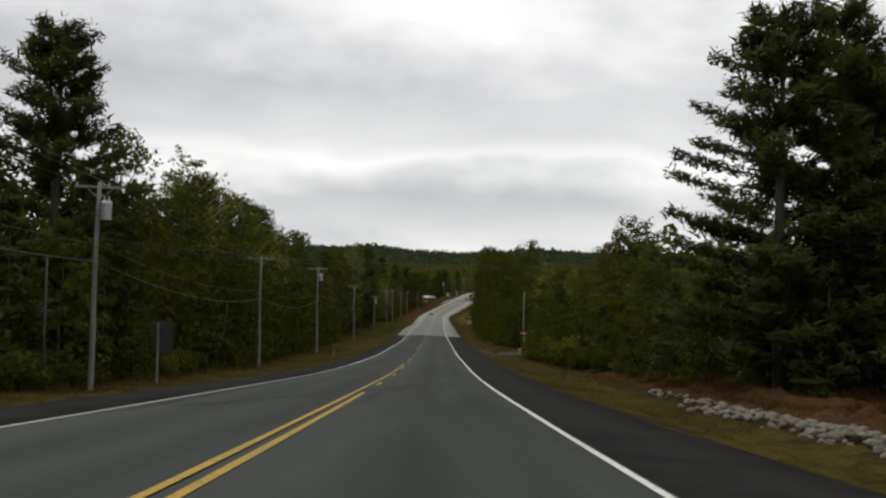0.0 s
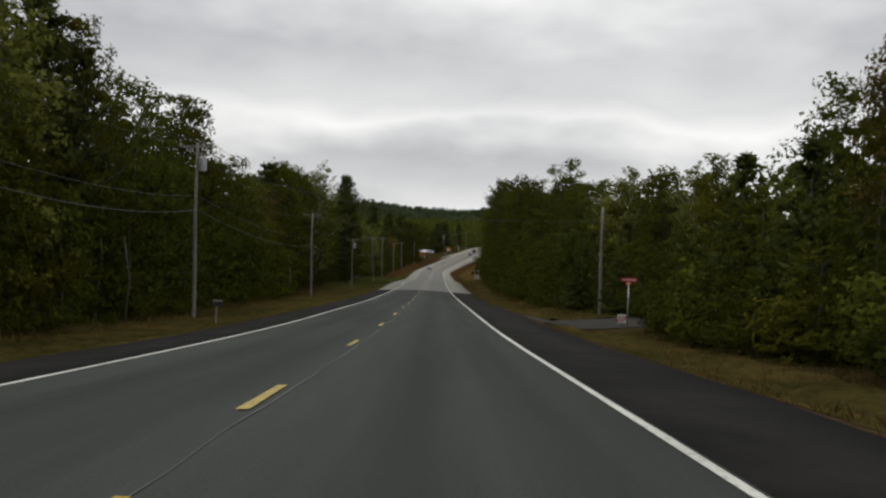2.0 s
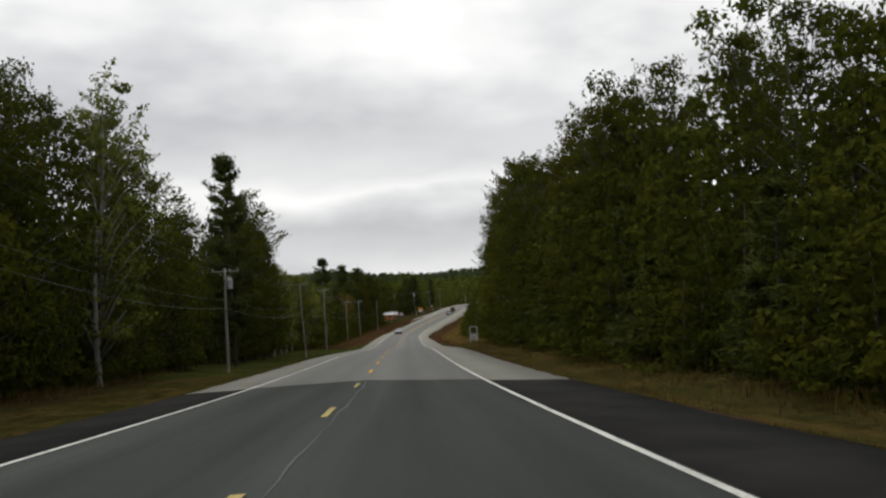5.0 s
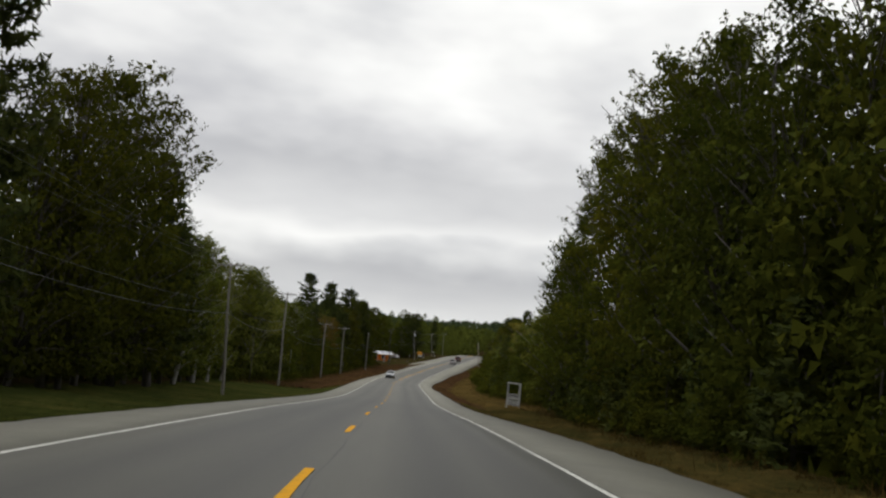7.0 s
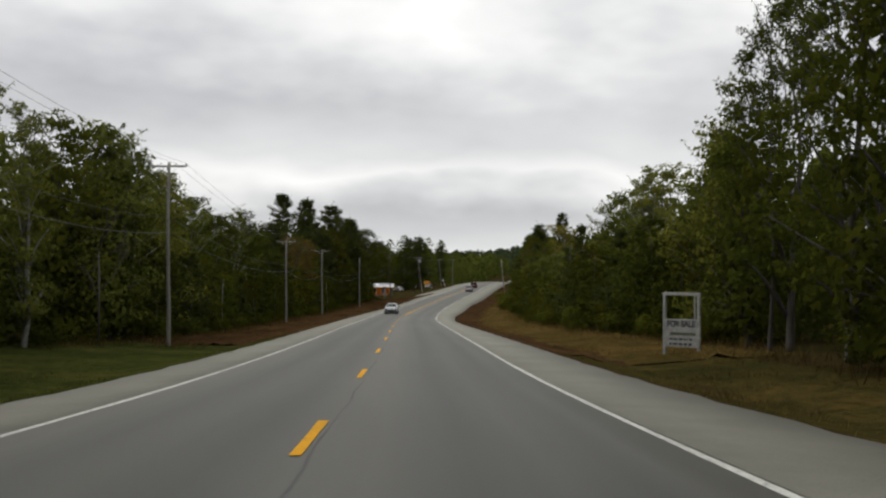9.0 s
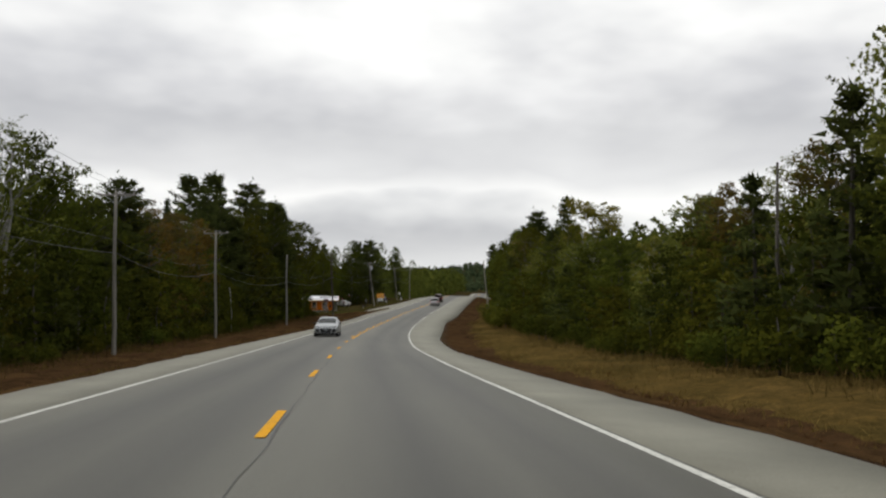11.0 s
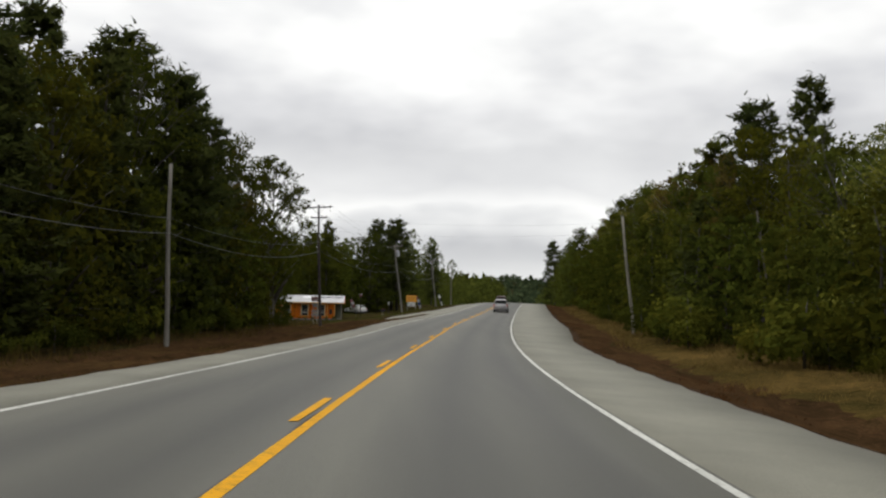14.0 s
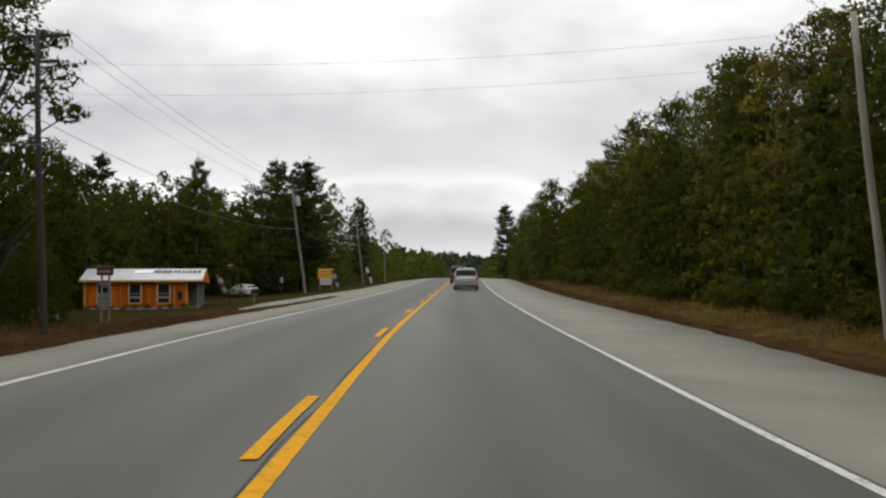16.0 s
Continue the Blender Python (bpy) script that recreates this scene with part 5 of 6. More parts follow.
def verge(side, y0, y1, lo, hi, mat, label, lift=0.03, rough=0.12):
    """A strip of tussocky turf over the ground beside the road, between two distances from the asphalt's edge."""
    base = paved_right if side > 0 else paved_left
    ys = np.arange(y0, y1 + 0.01, 0.7)
    us = np.linspace(0, 1, 3 + int((hi - lo) / 0.55))
    UU, VV = np.meshgrid(us, ys)
    ragged = 0.25 * np.sin(VV * 1.7) * np.sin(VV * 0.61 + 2)
    oo = side * (base(VV) + lo + (hi - lo) * UU + ragged)
    bumps = np.abs(rng.normal(size=UU.shape)) * rough * np.sin(np.pi * np.clip(UU, 0.0, 1)) ** 0.5 * (0.4 + 0.6 * step(np.sin(VV * 0.33) * np.cos(oo * 0.9 + VV * 0.11), -0.6, 0.6))
    zz = ground_z(oo, VV) + lift + bumps
    n = len(us)
    order = (lambda a, b, c, d: (a, b, c, d)) if side > 0 else (lambda a, b, c, d: (d, c, b, a))
    f = [order(r * n + c, r * n + c + 1, (r + 1) * n + c + 1, (r + 1) * n + c) for r in range(len(ys) - 1) for c in range(n - 1)]
    return setting(new("verge", mesh("verge", np.stack([road_x(VV) + oo, VV, zz], -1).reshape(-1, 3), f, mat, True)), label, "verge")


OLIVE, GOLD, RUSSET, LAWN = "olive and straw coloured rough grass verge", "golden dry grass verge", "reddish brown weedy strip beside the asphalt", "mown green lawn beside the highway"
verge(1, -60, 112, 0.7, 5.4, M_VERGE_OLIVE, OLIVE)
verge(1, -60, 66, 6.6, 12.5, M_VERGE_RED, "reddish brown weeds behind the ditch", 0.05, 0.25)
verge(1, 128, 330, 0.7, 9.0, M_VERGE_OLIVE, OLIVE)
verge(1, 330, 640, 0.6, 4.4, M_VERGE_RED, RUSSET)
verge(1, 330.2, 640, 3.5, 10.5, M_VERGE_GOLD, GOLD, 0.045)
verge(-1, -60, 235, 0.15, 10.5, M_VERGE_OLIVE, OLIVE)
verge(-1, 235.2, 356, 0.15, 16.5, M_LAWN, LAWN, 0.03, 0.03)
verge(-1, 356.2, 532, 0.15, 11.0, M_VERGE_RED, RUSSET)
verge(-1, 532.2, 547, 0.15, 1.9, M_VERGE_RED, RUSSET, 0.02, 0.05)


def grass(name, side, lo, hi, y0, y1, count, mat, label, tall):
    """Blades in loose tufts over a strip of verge, one joined mesh."""
    y = rng.uniform(y0, y1, count)
    a = rng.uniform(0, 1, count)
    edge_o = np.where(side > 0, paved_right(y), paved_left(y))
    o = side * (edge_o + lo + (hi - lo) * a)
    keep = ~((side > 0) & (y > 111) & (y < 131)) & ~((side < 0) & (y > 532) & (y < 641) & (np.abs(o) < 10.3) & (np.abs(o) > 8.2))
    o, y = o[keep], y[keep]
    patchy = 0.55 + 0.45 * np.sin(y * 0.31 + 3 * np.sin(y * 0.043)) * np.sin(o * 0.9 + y * 0.05)
    p = np.stack([road_x(y) + o, y, ground_z(o, y) - 0.03], 1)
    out = []
    for k in range(3):
        n = len(p)
        d = rng.normal(size=(n, 3)) * np.array([0.6, 0.6, 0]) + np.array([0, 0, 1])
        h = (tall * patchy * rng.uniform(0.4, 1.2, n) * np.minimum(1.0, 0.35 + 0.25 * (np.abs(o) - 6.5)))[:, None]
        r = p + rng.normal(size=(n, 3)) * np.array([0.10, 0.10, 0])
        ang = rng.uniform(0, np.pi, n)
        w = np.stack([np.cos(ang), np.sin(ang), 0 * ang], 1) * rng.uniform(0.012, 0.028, n)[:, None]
        out.append(np.stack([r - w, r + w, r + d * h], 1))
    return tagged(new(name, loose(name, np.concatenate(out), mat)), label, "grass", kind="stuff")


def fringe(side, offs, y0, y1, mat, label):
    """Uneven tall blades along the line where the verge meets the trees."""
    n = int((y1 - y0) * 26)
    y = rng.uniform(y0, y1, n)
    o = side * (np.interp(y, *offs) + rng.normal(size=n) * 0.9 - 0.3)
    p = np.stack([road_x(y) + o, y, ground_z(o, y) - 0.03], 1)
    d = rng.normal(size=(n, 3)) * np.array([0.35, 0.35, 0]) + np.array([0, 0, 1])
    h = (rng.uniform(0.3, 1.0, n) * (0.65 + 0.35 * np.sin(y * 0.7 + 2 * np.sin(y * 0.13))))[:, None]
    ang = rng.uniform(0, np.pi, n)
    w = np.stack([np.cos(ang), np.sin(ang), 0 * ang], 1) * rng.uniform(0.015, 0.04, n)[:, None]
    return tagged(new("weeds", loose("weeds", np.stack([p - w, p + w, p + d * h], 1), mat)), label, "grass", kind="stuff")


grass("verge_grass", 1, 0.3, 8.0, 20, 330, 15000, M_GRASS, "tall dry brown and olive grass on the verge", 0.42)
grass("verge_grass", 1, 0.3, 5.2, 330, 640, 9000, M_GRASS_RED, "dark reddish brown grass along the asphalt edge", 0.28)
grass("verge_grass", 1, 3.2, 9.5, 330, 640, 14000, M_GRASS_STRAW, "tall golden dry grass on the verge", 0.48)
grass("verge_grass", 1, 7.3, 13.0, 4, 62, 7000, M_GRASS_RED, "tall reddish brown grass behind the ditch", 0.75)
grass("verge_grass", -1, 0.3, 10.0, 20, 330, 9000, M_GRASS_GREEN, "short green and brown grass on the verge", 0.30)
grass("verge_grass", -1, 0.3, 9.0, 240, 350, 8000, M_GRASS_GREEN, "short green grass on the verge", 0.16)
grass("verge_grass", -1, 0.3, 10.0, 350, 530, 10000, M_GRASS, "tall dry brown grass on the verge", 0.36)
grass("verge_grass", -1, 0.3, 22.0, 530, 640, 12000, M_GRASS_GREEN, "mown green grass round the small shop", 0.22)
for side, offs, y0, y1, mat, label in ((1, LOW_R, 130, 330, M_GRASS, "tall dry grass and weeds at the foot of the trees"), (1, LOW_R, 330, 640, M_GRASS_STRAW, "tall straw grass and weeds at the foot of the trees"),
                                       (-1, LOW_L, 20, 262, M_GRASS, "tall dry grass and weeds at the foot of the trees"), (-1, LOW_L, 345, 530, M_GRASS, "tall dry grass and weeds at the foot of the trees")):
    fringe(side, offs, y0, y1, mat, label)

# ---- riprap stones ----
M_STONE = mottled("pale_stone", (0.072, 0.064, 0.050), (0.155, 0.139, 0.110), 3.0, 0.9, depth=0.02, per_object=0.6)


def stone_mesh(seed, name="stone"):
    r = random.Random(seed)
    bm = bmesh.new()
    bmesh.ops.create_icosphere(bm, subdivisions=2, radius=0.5)
    f = [Vector((r.uniform(-1, 1), r.uniform(-1, 1), r.uniform(-1, 1))).normalized() for _ in range(7)]
    for v in bm.verts:
        for n in f:
            d = v.co.dot(n) - 0.34
            if d > 0:
                v.co -= n * d * 0.85
        v.co.z *= 0.72
    me = bpy.data.meshes.new(name)
    bm.to_mesh(me)
    bm.free()
    me.materials.append(M_STONE)
    return me


stones = [stone_mesh(k) for k in range(6)]
for k in range(290):
    y = rng.uniform(12, 37) if k % 14 else rng.uniform(37, 45)
    o = 13.05 + min(0.95, max(-0.95, rng.normal() * 0.45))
    s = rng.uniform(0.17, 0.42)
    ob = new("stone", stones[k % 6])
    ob.matrix_basis = Matrix.Translation(place(o, y, 0.04 + s * 0.12 + 0.14 * max(0.0, 1 - abs(o - 13.1)))) @ pose(0, 0, 0, rng.uniform(0, 30), rng.uniform(0, 30), rng.uniform(0, 360)) @ Matrix.Diagonal((s, s * rng.uniform(0.8, 1.2), s, 1))
    tagged(ob, "pale angular riprap stone in the ditch", "stone", "riprap stones")
M_BOULDER = mottled("pale_granite", (0.12, 0.115, 0.108), (0.27, 0.262, 0.25), 1.6, 0.9, depth=0.02)
ob = new("boulder", stone_mesh(21, "boulder"))
ob.data.materials.clear()
ob.data.materials.append(M_BOULDER)
ob.matrix_basis = Matrix.Translation(place(-25.0, 546, 0.5)) @ Matrix.Diagonal((2.7, 1.8, 1.8, 1))
tagged(ob, "large pale boulder in grass beside the shop", "boulder")

# ---- vehicles ----
M_GLASS_DARK = plain("tinted_car_glass", (0.008, 0.009, 0.009), 0.1, 0, 0.22)
M_WINDSHIELD = plain("clear_windshield", (0.010, 0.013, 0.012), 0.08, 0, 0.28)
M_TYRE = plain("tyre_rubber", (0.02, 0.02, 0.02), 0.85)
M_RIM = plain("alloy_rim", (0.42, 0.43, 0.44), 0.35, 0.9)
M_TRIM = plain("black_trim", (0.011, 0.011, 0.012), 0.6, 0, 0.25)
M_RED_LENS = plain("red_lens", (0.30, 0.015, 0.012), 0.2)
M_CLEAR_LENS = plain("clear_lens", (0.06, 0.065, 0.07), 0.12, 0.3)
M_PLATE = plain("pale_plate", (0.42, 0.43, 0.45), 0.5)
M_DARK_PLATE = plain("dull_plate", (0.12, 0.13, 0.14), 0.5)
M_SILVER = plain("silver_car_paint", (0.36, 0.345, 0.35), 0.35, 0.25, vary=0.05)
M_PALE_SILVER = plain("pale_silver_car_paint", (0.27, 0.285, 0.295), 0.28, 0.45, vary=0.04)
M_MAROON = plain("dark_red_car_paint", (0.055, 0.014, 0.014), 0.3, 0.2, vary=0.05)
M_BEIGE = plain("white_car_paint", (0.55, 0.55, 0.54), 0.3, 0.0, vary=0.05)


def wheel(parent, x, y, r, w):
    bm = bmesh.new()
    turn = Matrix.Translation((x, y, r)) @ Matrix.Rotation(math.pi / 2, 4, "Y")
    bmesh.ops.create_cone(bm, cap_ends=True, segments=28, radius1=r, radius2=r, depth=w, matrix=turn)
    bmesh.ops.bevel(bm, geom=[e for e in bm.edges if len(e.link_faces) == 2 and e.calc_face_angle() > 1.2], offset=0.03, segments=2, affect="EDGES")
    tyre = part("wheel", bm, M_TYRE, parent)
    s = 1 if x > 0 else -1
    bm = bmesh.new()
    face = Matrix.Translation((x + s * (w / 2 + 0.004), y, r))
    bmesh.ops.create_cone(bm, cap_ends=True, segments=24, radius1=r * 0.2, radius2=r * 0.2, depth=0.03, matrix=face @ Matrix.Rotation(math.pi / 2, 4, "Y"))
    for k in range(5):
        bmesh.ops.create_cube(bm, size=1, matrix=face @ Matrix.Rotation(k * 2 * math.pi / 5, 4, "X") @ Matrix.Translation((0, 0, r * 0.36)) @ Matrix.Diagonal((0.022, r * 0.17, r * 0.62, 1)))
    ring = [Vector((x + s * (w / 2 + 0.006), y + math.cos(a) * r * 0.66, r + math.sin(a) * r * 0.66)) for a in np.linspace(0, 2 * math.pi, 25)]
    v, f = tube(ring, 0.022, 5, False)
    made = [bm.verts.new(q) for q in v]
    for q in f:
        bm.faces.new([made[i] for i in q])
    part("rim", bm, M_RIM, tyre)
    return tyre


def car(name, paint_mat, L, Wd, prof, glass, r_wheel, axles, label, rear_set, front_set, rack=False, lift=0.2):
    """A car from stations along its length: y, shoulder height, roof height, roof half width, fullness. It faces +y. The skin is rounded by subdivision;
    windows are let into it, and lamps, grilles and plates follow its curve."""
    root = new(name)
    v, f = [], []
    n = 14
    for y, belt, roof, rw, half in prof:
        h = half * Wd / 2
        tall = roof > belt + 0.1
        ring = [(h * 0.88, lift), (h * 1.0, lift + 0.13), (h * 1.02, belt - 0.20), (h * 0.985, belt), (rw * 1.0, roof - 0.07 if tall else belt + (roof - belt) * 0.6), (rw * 0.86, roof), (rw * 0.42, roof + 0.02)]
        v += [(x, y, z) for x, z in ring] + [(-x, y, z) for x, z in reversed(ring)]
    for k in range(len(prof) - 1):
        for i in range(n):
            j = (i + 1) % n
            f.append((k * n + i, k * n + j, (k + 1) * n + j, (k + 1) * n + i))
    f.append(tuple(range(n)))
    f.append(tuple(reversed(range((len(prof) - 1) * n, len(prof) * n))))
    cage = mesh("body", v, f, [paint_mat, M_GLASS_DARK])
    bm = bmesh.new()
    bm.from_mesh(cage)
    bm.faces.ensure_lookup_table()
    face_of = lambda k, i: bm.faces[k * n + i]
    ends = [[face_of(min(a, b), i) for i in range(4, 9)] for nm, a, b, kind in glass if kind == "end"]
    sides = [face_of(a, i) for nm, a, b, kind in glass if kind == "side" for i in (3, 9)]
    bmesh.ops.recalc_face_normals(bm, faces=bm.faces)
    for region in ends:
        bmesh.ops.inset_region(bm, faces=region, thickness=0.032, depth=-0.010, use_even_offset=True)
        for q in region:
            q.material_index = 1
    for q in bmesh.ops.inset_individual(bm, faces=sides, thickness=0.05, depth=-0.012)["faces"]:
        q.material_index = 0
    for q in sides:
        q.material_index = 1
    bm.to_mesh(cage)
    bm.free()
    tmp = new("skin", cage)
    tmp.modifiers.new("round", "SUBSURF").levels = 2
    bpy.context.view_layer.update()
    dg = bpy.context.evaluated_depsgraph_get()
    skin = bpy.data.meshes.new_from_object(tmp.evaluated_get(dg))
    bpy.data.objects.remove(tmp)
    hull = new("skin", skin)
    bpy.context.view_layer.update()

    def surface(x, z, end):
        hit, at, _, _ = hull.ray_cast(Vector((x, end * 5, z)), Vector((0, -end, 0)))
        return at.y if hit else end * (L / 2 - 0.25)

    def fitted(nm, quad, end, mat, parent, lab="", proud=0.012, nx=8, nz=4):
        """A thin piece that follows the car's front or rear between four corners (x, z)."""
        a, b, c, d = [Vector(q) for q in quad]
        vv = []
        for depth in (proud, -0.03):
            for i in range(nx + 1):
                for j in range(nz + 1):
                    q = a.lerp(b, i / nx).lerp(d.lerp(c, i / nx), j / nz)
                    vv.append((q.x, surface(q.x, q.y, end) + end * depth, q.y))
        m = nz + 1
        off = (nx + 1) * m
        ff = [(i * m + j, (i + 1) * m + j, (i + 1) * m + j + 1, i * m + j + 1) for i in range(nx) for j in range(nz)]
        rim = [i * m for i in range(nx)] + [nx * m + j for j in range(nz)] + [i * m + nz for i in range(nx, 0, -1)] + [j for j in range(nz, 0, -1)]
        ff += [(p, q, q + off, p + off) for p, q in zip(rim, rim[1:] + rim[:1])]
        return part(nm, mesh(nm, vv, ff, mat, True), None, parent, lab)

    def both(nm, quad, end, mat, lab="", proud=0.012):
        for s in (1, -1):
            fitted(nm, [(s * x, z) for x, z in quad], end, mat, root, lab, proud)

    for item, fn in [(q, both) for q in rear_set["pairs"] + front_set["pairs"]]:
        fn(*item)
    for nm, quad, end, mat, lab, proud in rear_set["single"] + front_set["single"]:
        fitted(nm, quad, end, mat, root, lab, proud)
    # the skin is parted into painted body and panes
    groups = {}
    adj = bmesh.new()
    adj.from_mesh(skin)
    seen = set()
    for q in adj.faces:
        if q.index in seen:
            continue
        stack, patch_ = [q], []
        seen.add(q.index)
        while stack:
            g = stack.pop()
            patch_.append(g.index)
            for e in g.edges:
                for o in e.link_faces:
                    if o.index not in seen and o.material_index == q.material_index:
                        seen.add(o.index)
                        stack.append(o)
        groups.setdefault(q.material_index, []).append(patch_)
    adj.free()
    co = [tuple(p.co) for p in skin.vertices]
    for mi, patches in groups.items():
        for idx in patches:
            ids = {}
            ff = [tuple(ids.setdefault(w, len(ids)) for w in skin.polygons[q].vertices) for q in idx]
            vv = [co[w] for w in ids]
            if mi == 0:
                part("body", mesh("body", vv, ff, paint_mat, True), None, root)
            else:
                mid = np.mean(vv, axis=0)
                nm = "side_window" if abs(mid[0]) > 0.4 else "windshield" if mid[1] > 0 else "rear_window"
                part(nm, mesh(nm, vv, ff, M_WINDSHIELD if nm == "windshield" else M_GLASS_DARK, True), None, root, "dark tinted glass")
    bpy.data.objects.remove(hull)
    for y in axles:
        for s in (-1, 1):
            wheel(root, s * (Wd / 2 - 0.10), y, r_wheel, 0.22)
            bm = bmesh.new()
            bmesh.ops.create_cone(bm, cap_ends=True, segments=28, radius1=r_wheel + 0.06, radius2=r_wheel + 0.06, depth=0.05, matrix=Matrix.Translation((s * (Wd / 2 - 0.022), y, r_wheel + 0.02)) @ Matrix.Rotation(math.pi / 2, 4, "Y"))
            part("wheel_arch", bm, M_TRIM, root)
    front = L / 2
    belt = prof[len(prof) // 2][1]
    for s in (-1, 1):
        part("mirror", box_bm((0.19, 0.10, 0.13), (s * (Wd / 2 + 0.085), front - L * 0.315, belt + 0.07), 0.045), front_set["mirror"], root)
    part("underbody", box_bm((Wd * 0.8, L * 0.86, 0.16), (0, 0, lift + 0.02), 0.02), M_TRIM, root)
    if rack:
        top = max(p[2] for p in prof) - 0.02
        for s in (-1, 1):
            part("roof_rail", tubes("roof_rail", [([Vector((s * 0.60, y, top + d)) for y, d in ((-L / 2 + 0.5, -0.04), (-L / 2 + 0.65, 0.075), (front - 2.0, 0.075), (front - 1.85, -0.04))], 0.022)], M_TRIM, 6), None, root)
        for y in (-1.3, 0.0):
            part("roof_bar", tubes("roof_bar", [([Vector((-0.6, y, top + 0.075)), Vector((0.6, y, top + 0.075))], 0.018)], M_TRIM, 6), None, root)
    return tagged(root, label, "car")


VAN_W, HATCH_W = 1.99, 1.84
MINIVAN = [(-2.55, 0.92, 0.96, 0.80, 0.90), (-2.52, 0.88, 0.92, 0.88, 0.98), (-2.47, 0.96, 1.00, 0.90, 1.0), (-2.27, 1.04, 1.75, 0.80, 1.0), (-2.05, 1.08, 1.78, 0.76, 1.0), (-0.6, 1.06, 1.79, 0.77, 1.0), (0.4, 1.04, 1.76, 0.76, 1.0),
           (1.40, 1.02, 1.10, 0.84, 1.0), (1.55, 1.00, 1.06, 0.84, 0.99), (2.2, 0.90, 0.96, 0.78, 0.97), (2.48, 0.74, 0.80, 0.70, 0.90), (2.55, 0.62, 0.66, 0.66, 0.84)]
MINIVAN_GLASS = [("rear_window", 2, 3, "end"), ("side", 4, 5, "side"), ("side", 5, 6, "side"), ("windshield", 6, 7, "end")]
HATCH = [(-2.18, 0.74, 0.78, 0.70, 0.88), (-2.14, 0.88, 0.92, 0.74, 0.95), (-2.05, 0.98, 1.03, 0.76, 0.98), (-1.72, 1.02, 1.40, 0.64, 1.0), (-1.45, 1.01, 1.46, 0.64, 1.0), (-0.35, 0.98, 1.51, 0.66, 1.0), (0.10, 0.95, 1.49, 0.66, 1.0),
         (1.20, 0.89, 0.93, 0.80, 1.0), (1.34, 0.87, 0.91, 0.80, 0.99), (1.80, 0.82, 0.87, 0.78, 0.98), (2.10, 0.74, 0.79, 0.74, 0.94), (2.20, 0.60, 0.64, 0.66, 0.88)]
HATCH_GLASS = [("rear_window", 2, 3, "end"), ("side", 4, 5, "side"), ("side", 5, 6, "side"), ("windshield", 6, 7, "end")]
TALL = [(-2.4, 1.02, 1.06, 0.84, 0.92), (-2.38, 1.00, 1.04, 0.90, 0.99), (-2.35, 1.06, 1.10, 0.90, 1.0), (-2.20, 1.12, 1.88, 0.82, 1.0), (-2.05, 1.17, 1.93, 0.79, 1.0), (-0.5, 1.14, 1.94, 0.79, 1.0), (0.4, 1.12, 1.90, 0.78, 1.0),
        (1.05, 1.12, 1.20, 0.88, 1.0), (1.18, 1.10, 1.17, 0.88, 1.0), (2.05, 1.02, 1.08, 0.84, 0.98), (2.35, 0.88, 0.92, 0.78, 0.94), (2.42, 0.72, 0.76, 0.74, 0.88)]
VAN_REAR = {"pairs": [("tail_light", [(0.80, 0.80), (0.97, 0.80), (0.97, 1.14), (0.82, 1.14)], -1, M_RED_LENS, "red tail light")],
            "single": [("bumper_trim", [(-0.9, 0.30), (0.9, 0.30), (0.9, 0.40), (-0.9, 0.40)], -1, M_TRIM, "dark lower bumper trim", 0.02), ("bumper_step", [(-0.92, 0.56), (0.92, 0.56), (0.92, 0.60), (-0.92, 0.60)], -1, M_TRIM, "", 0.012),
                       ("number_plate", [(-0.16, 0.74), (0.16, 0.74), (0.16, 0.89), (-0.16, 0.89)], -1, M_PLATE, "pale plate", 0.015), ("trim_strip", [(-0.42, 0.93), (0.42, 0.93), (0.42, 0.98), (-0.42, 0.98)], -1, M_RIM, "", 0.015)]}
CAR_REAR = {"pairs": [("tail_light", [(0.58, 0.78), (0.86, 0.78), (0.82, 0.95), (0.60, 0.92)], -1, M_RED_LENS, "red tail light")],
            "single": [("bumper_trim", [(-0.75, 0.28), (0.75, 0.28), (0.75, 0.42), (-0.75, 0.42)], -1, M_TRIM, "dark lower bumper trim", 0.015), ("number_plate", [(-0.16, 0.62), (0.16, 0.62), (0.16, 0.75), (-0.16, 0.75)], -1, M_PLATE, "pale plate", 0.015)]}
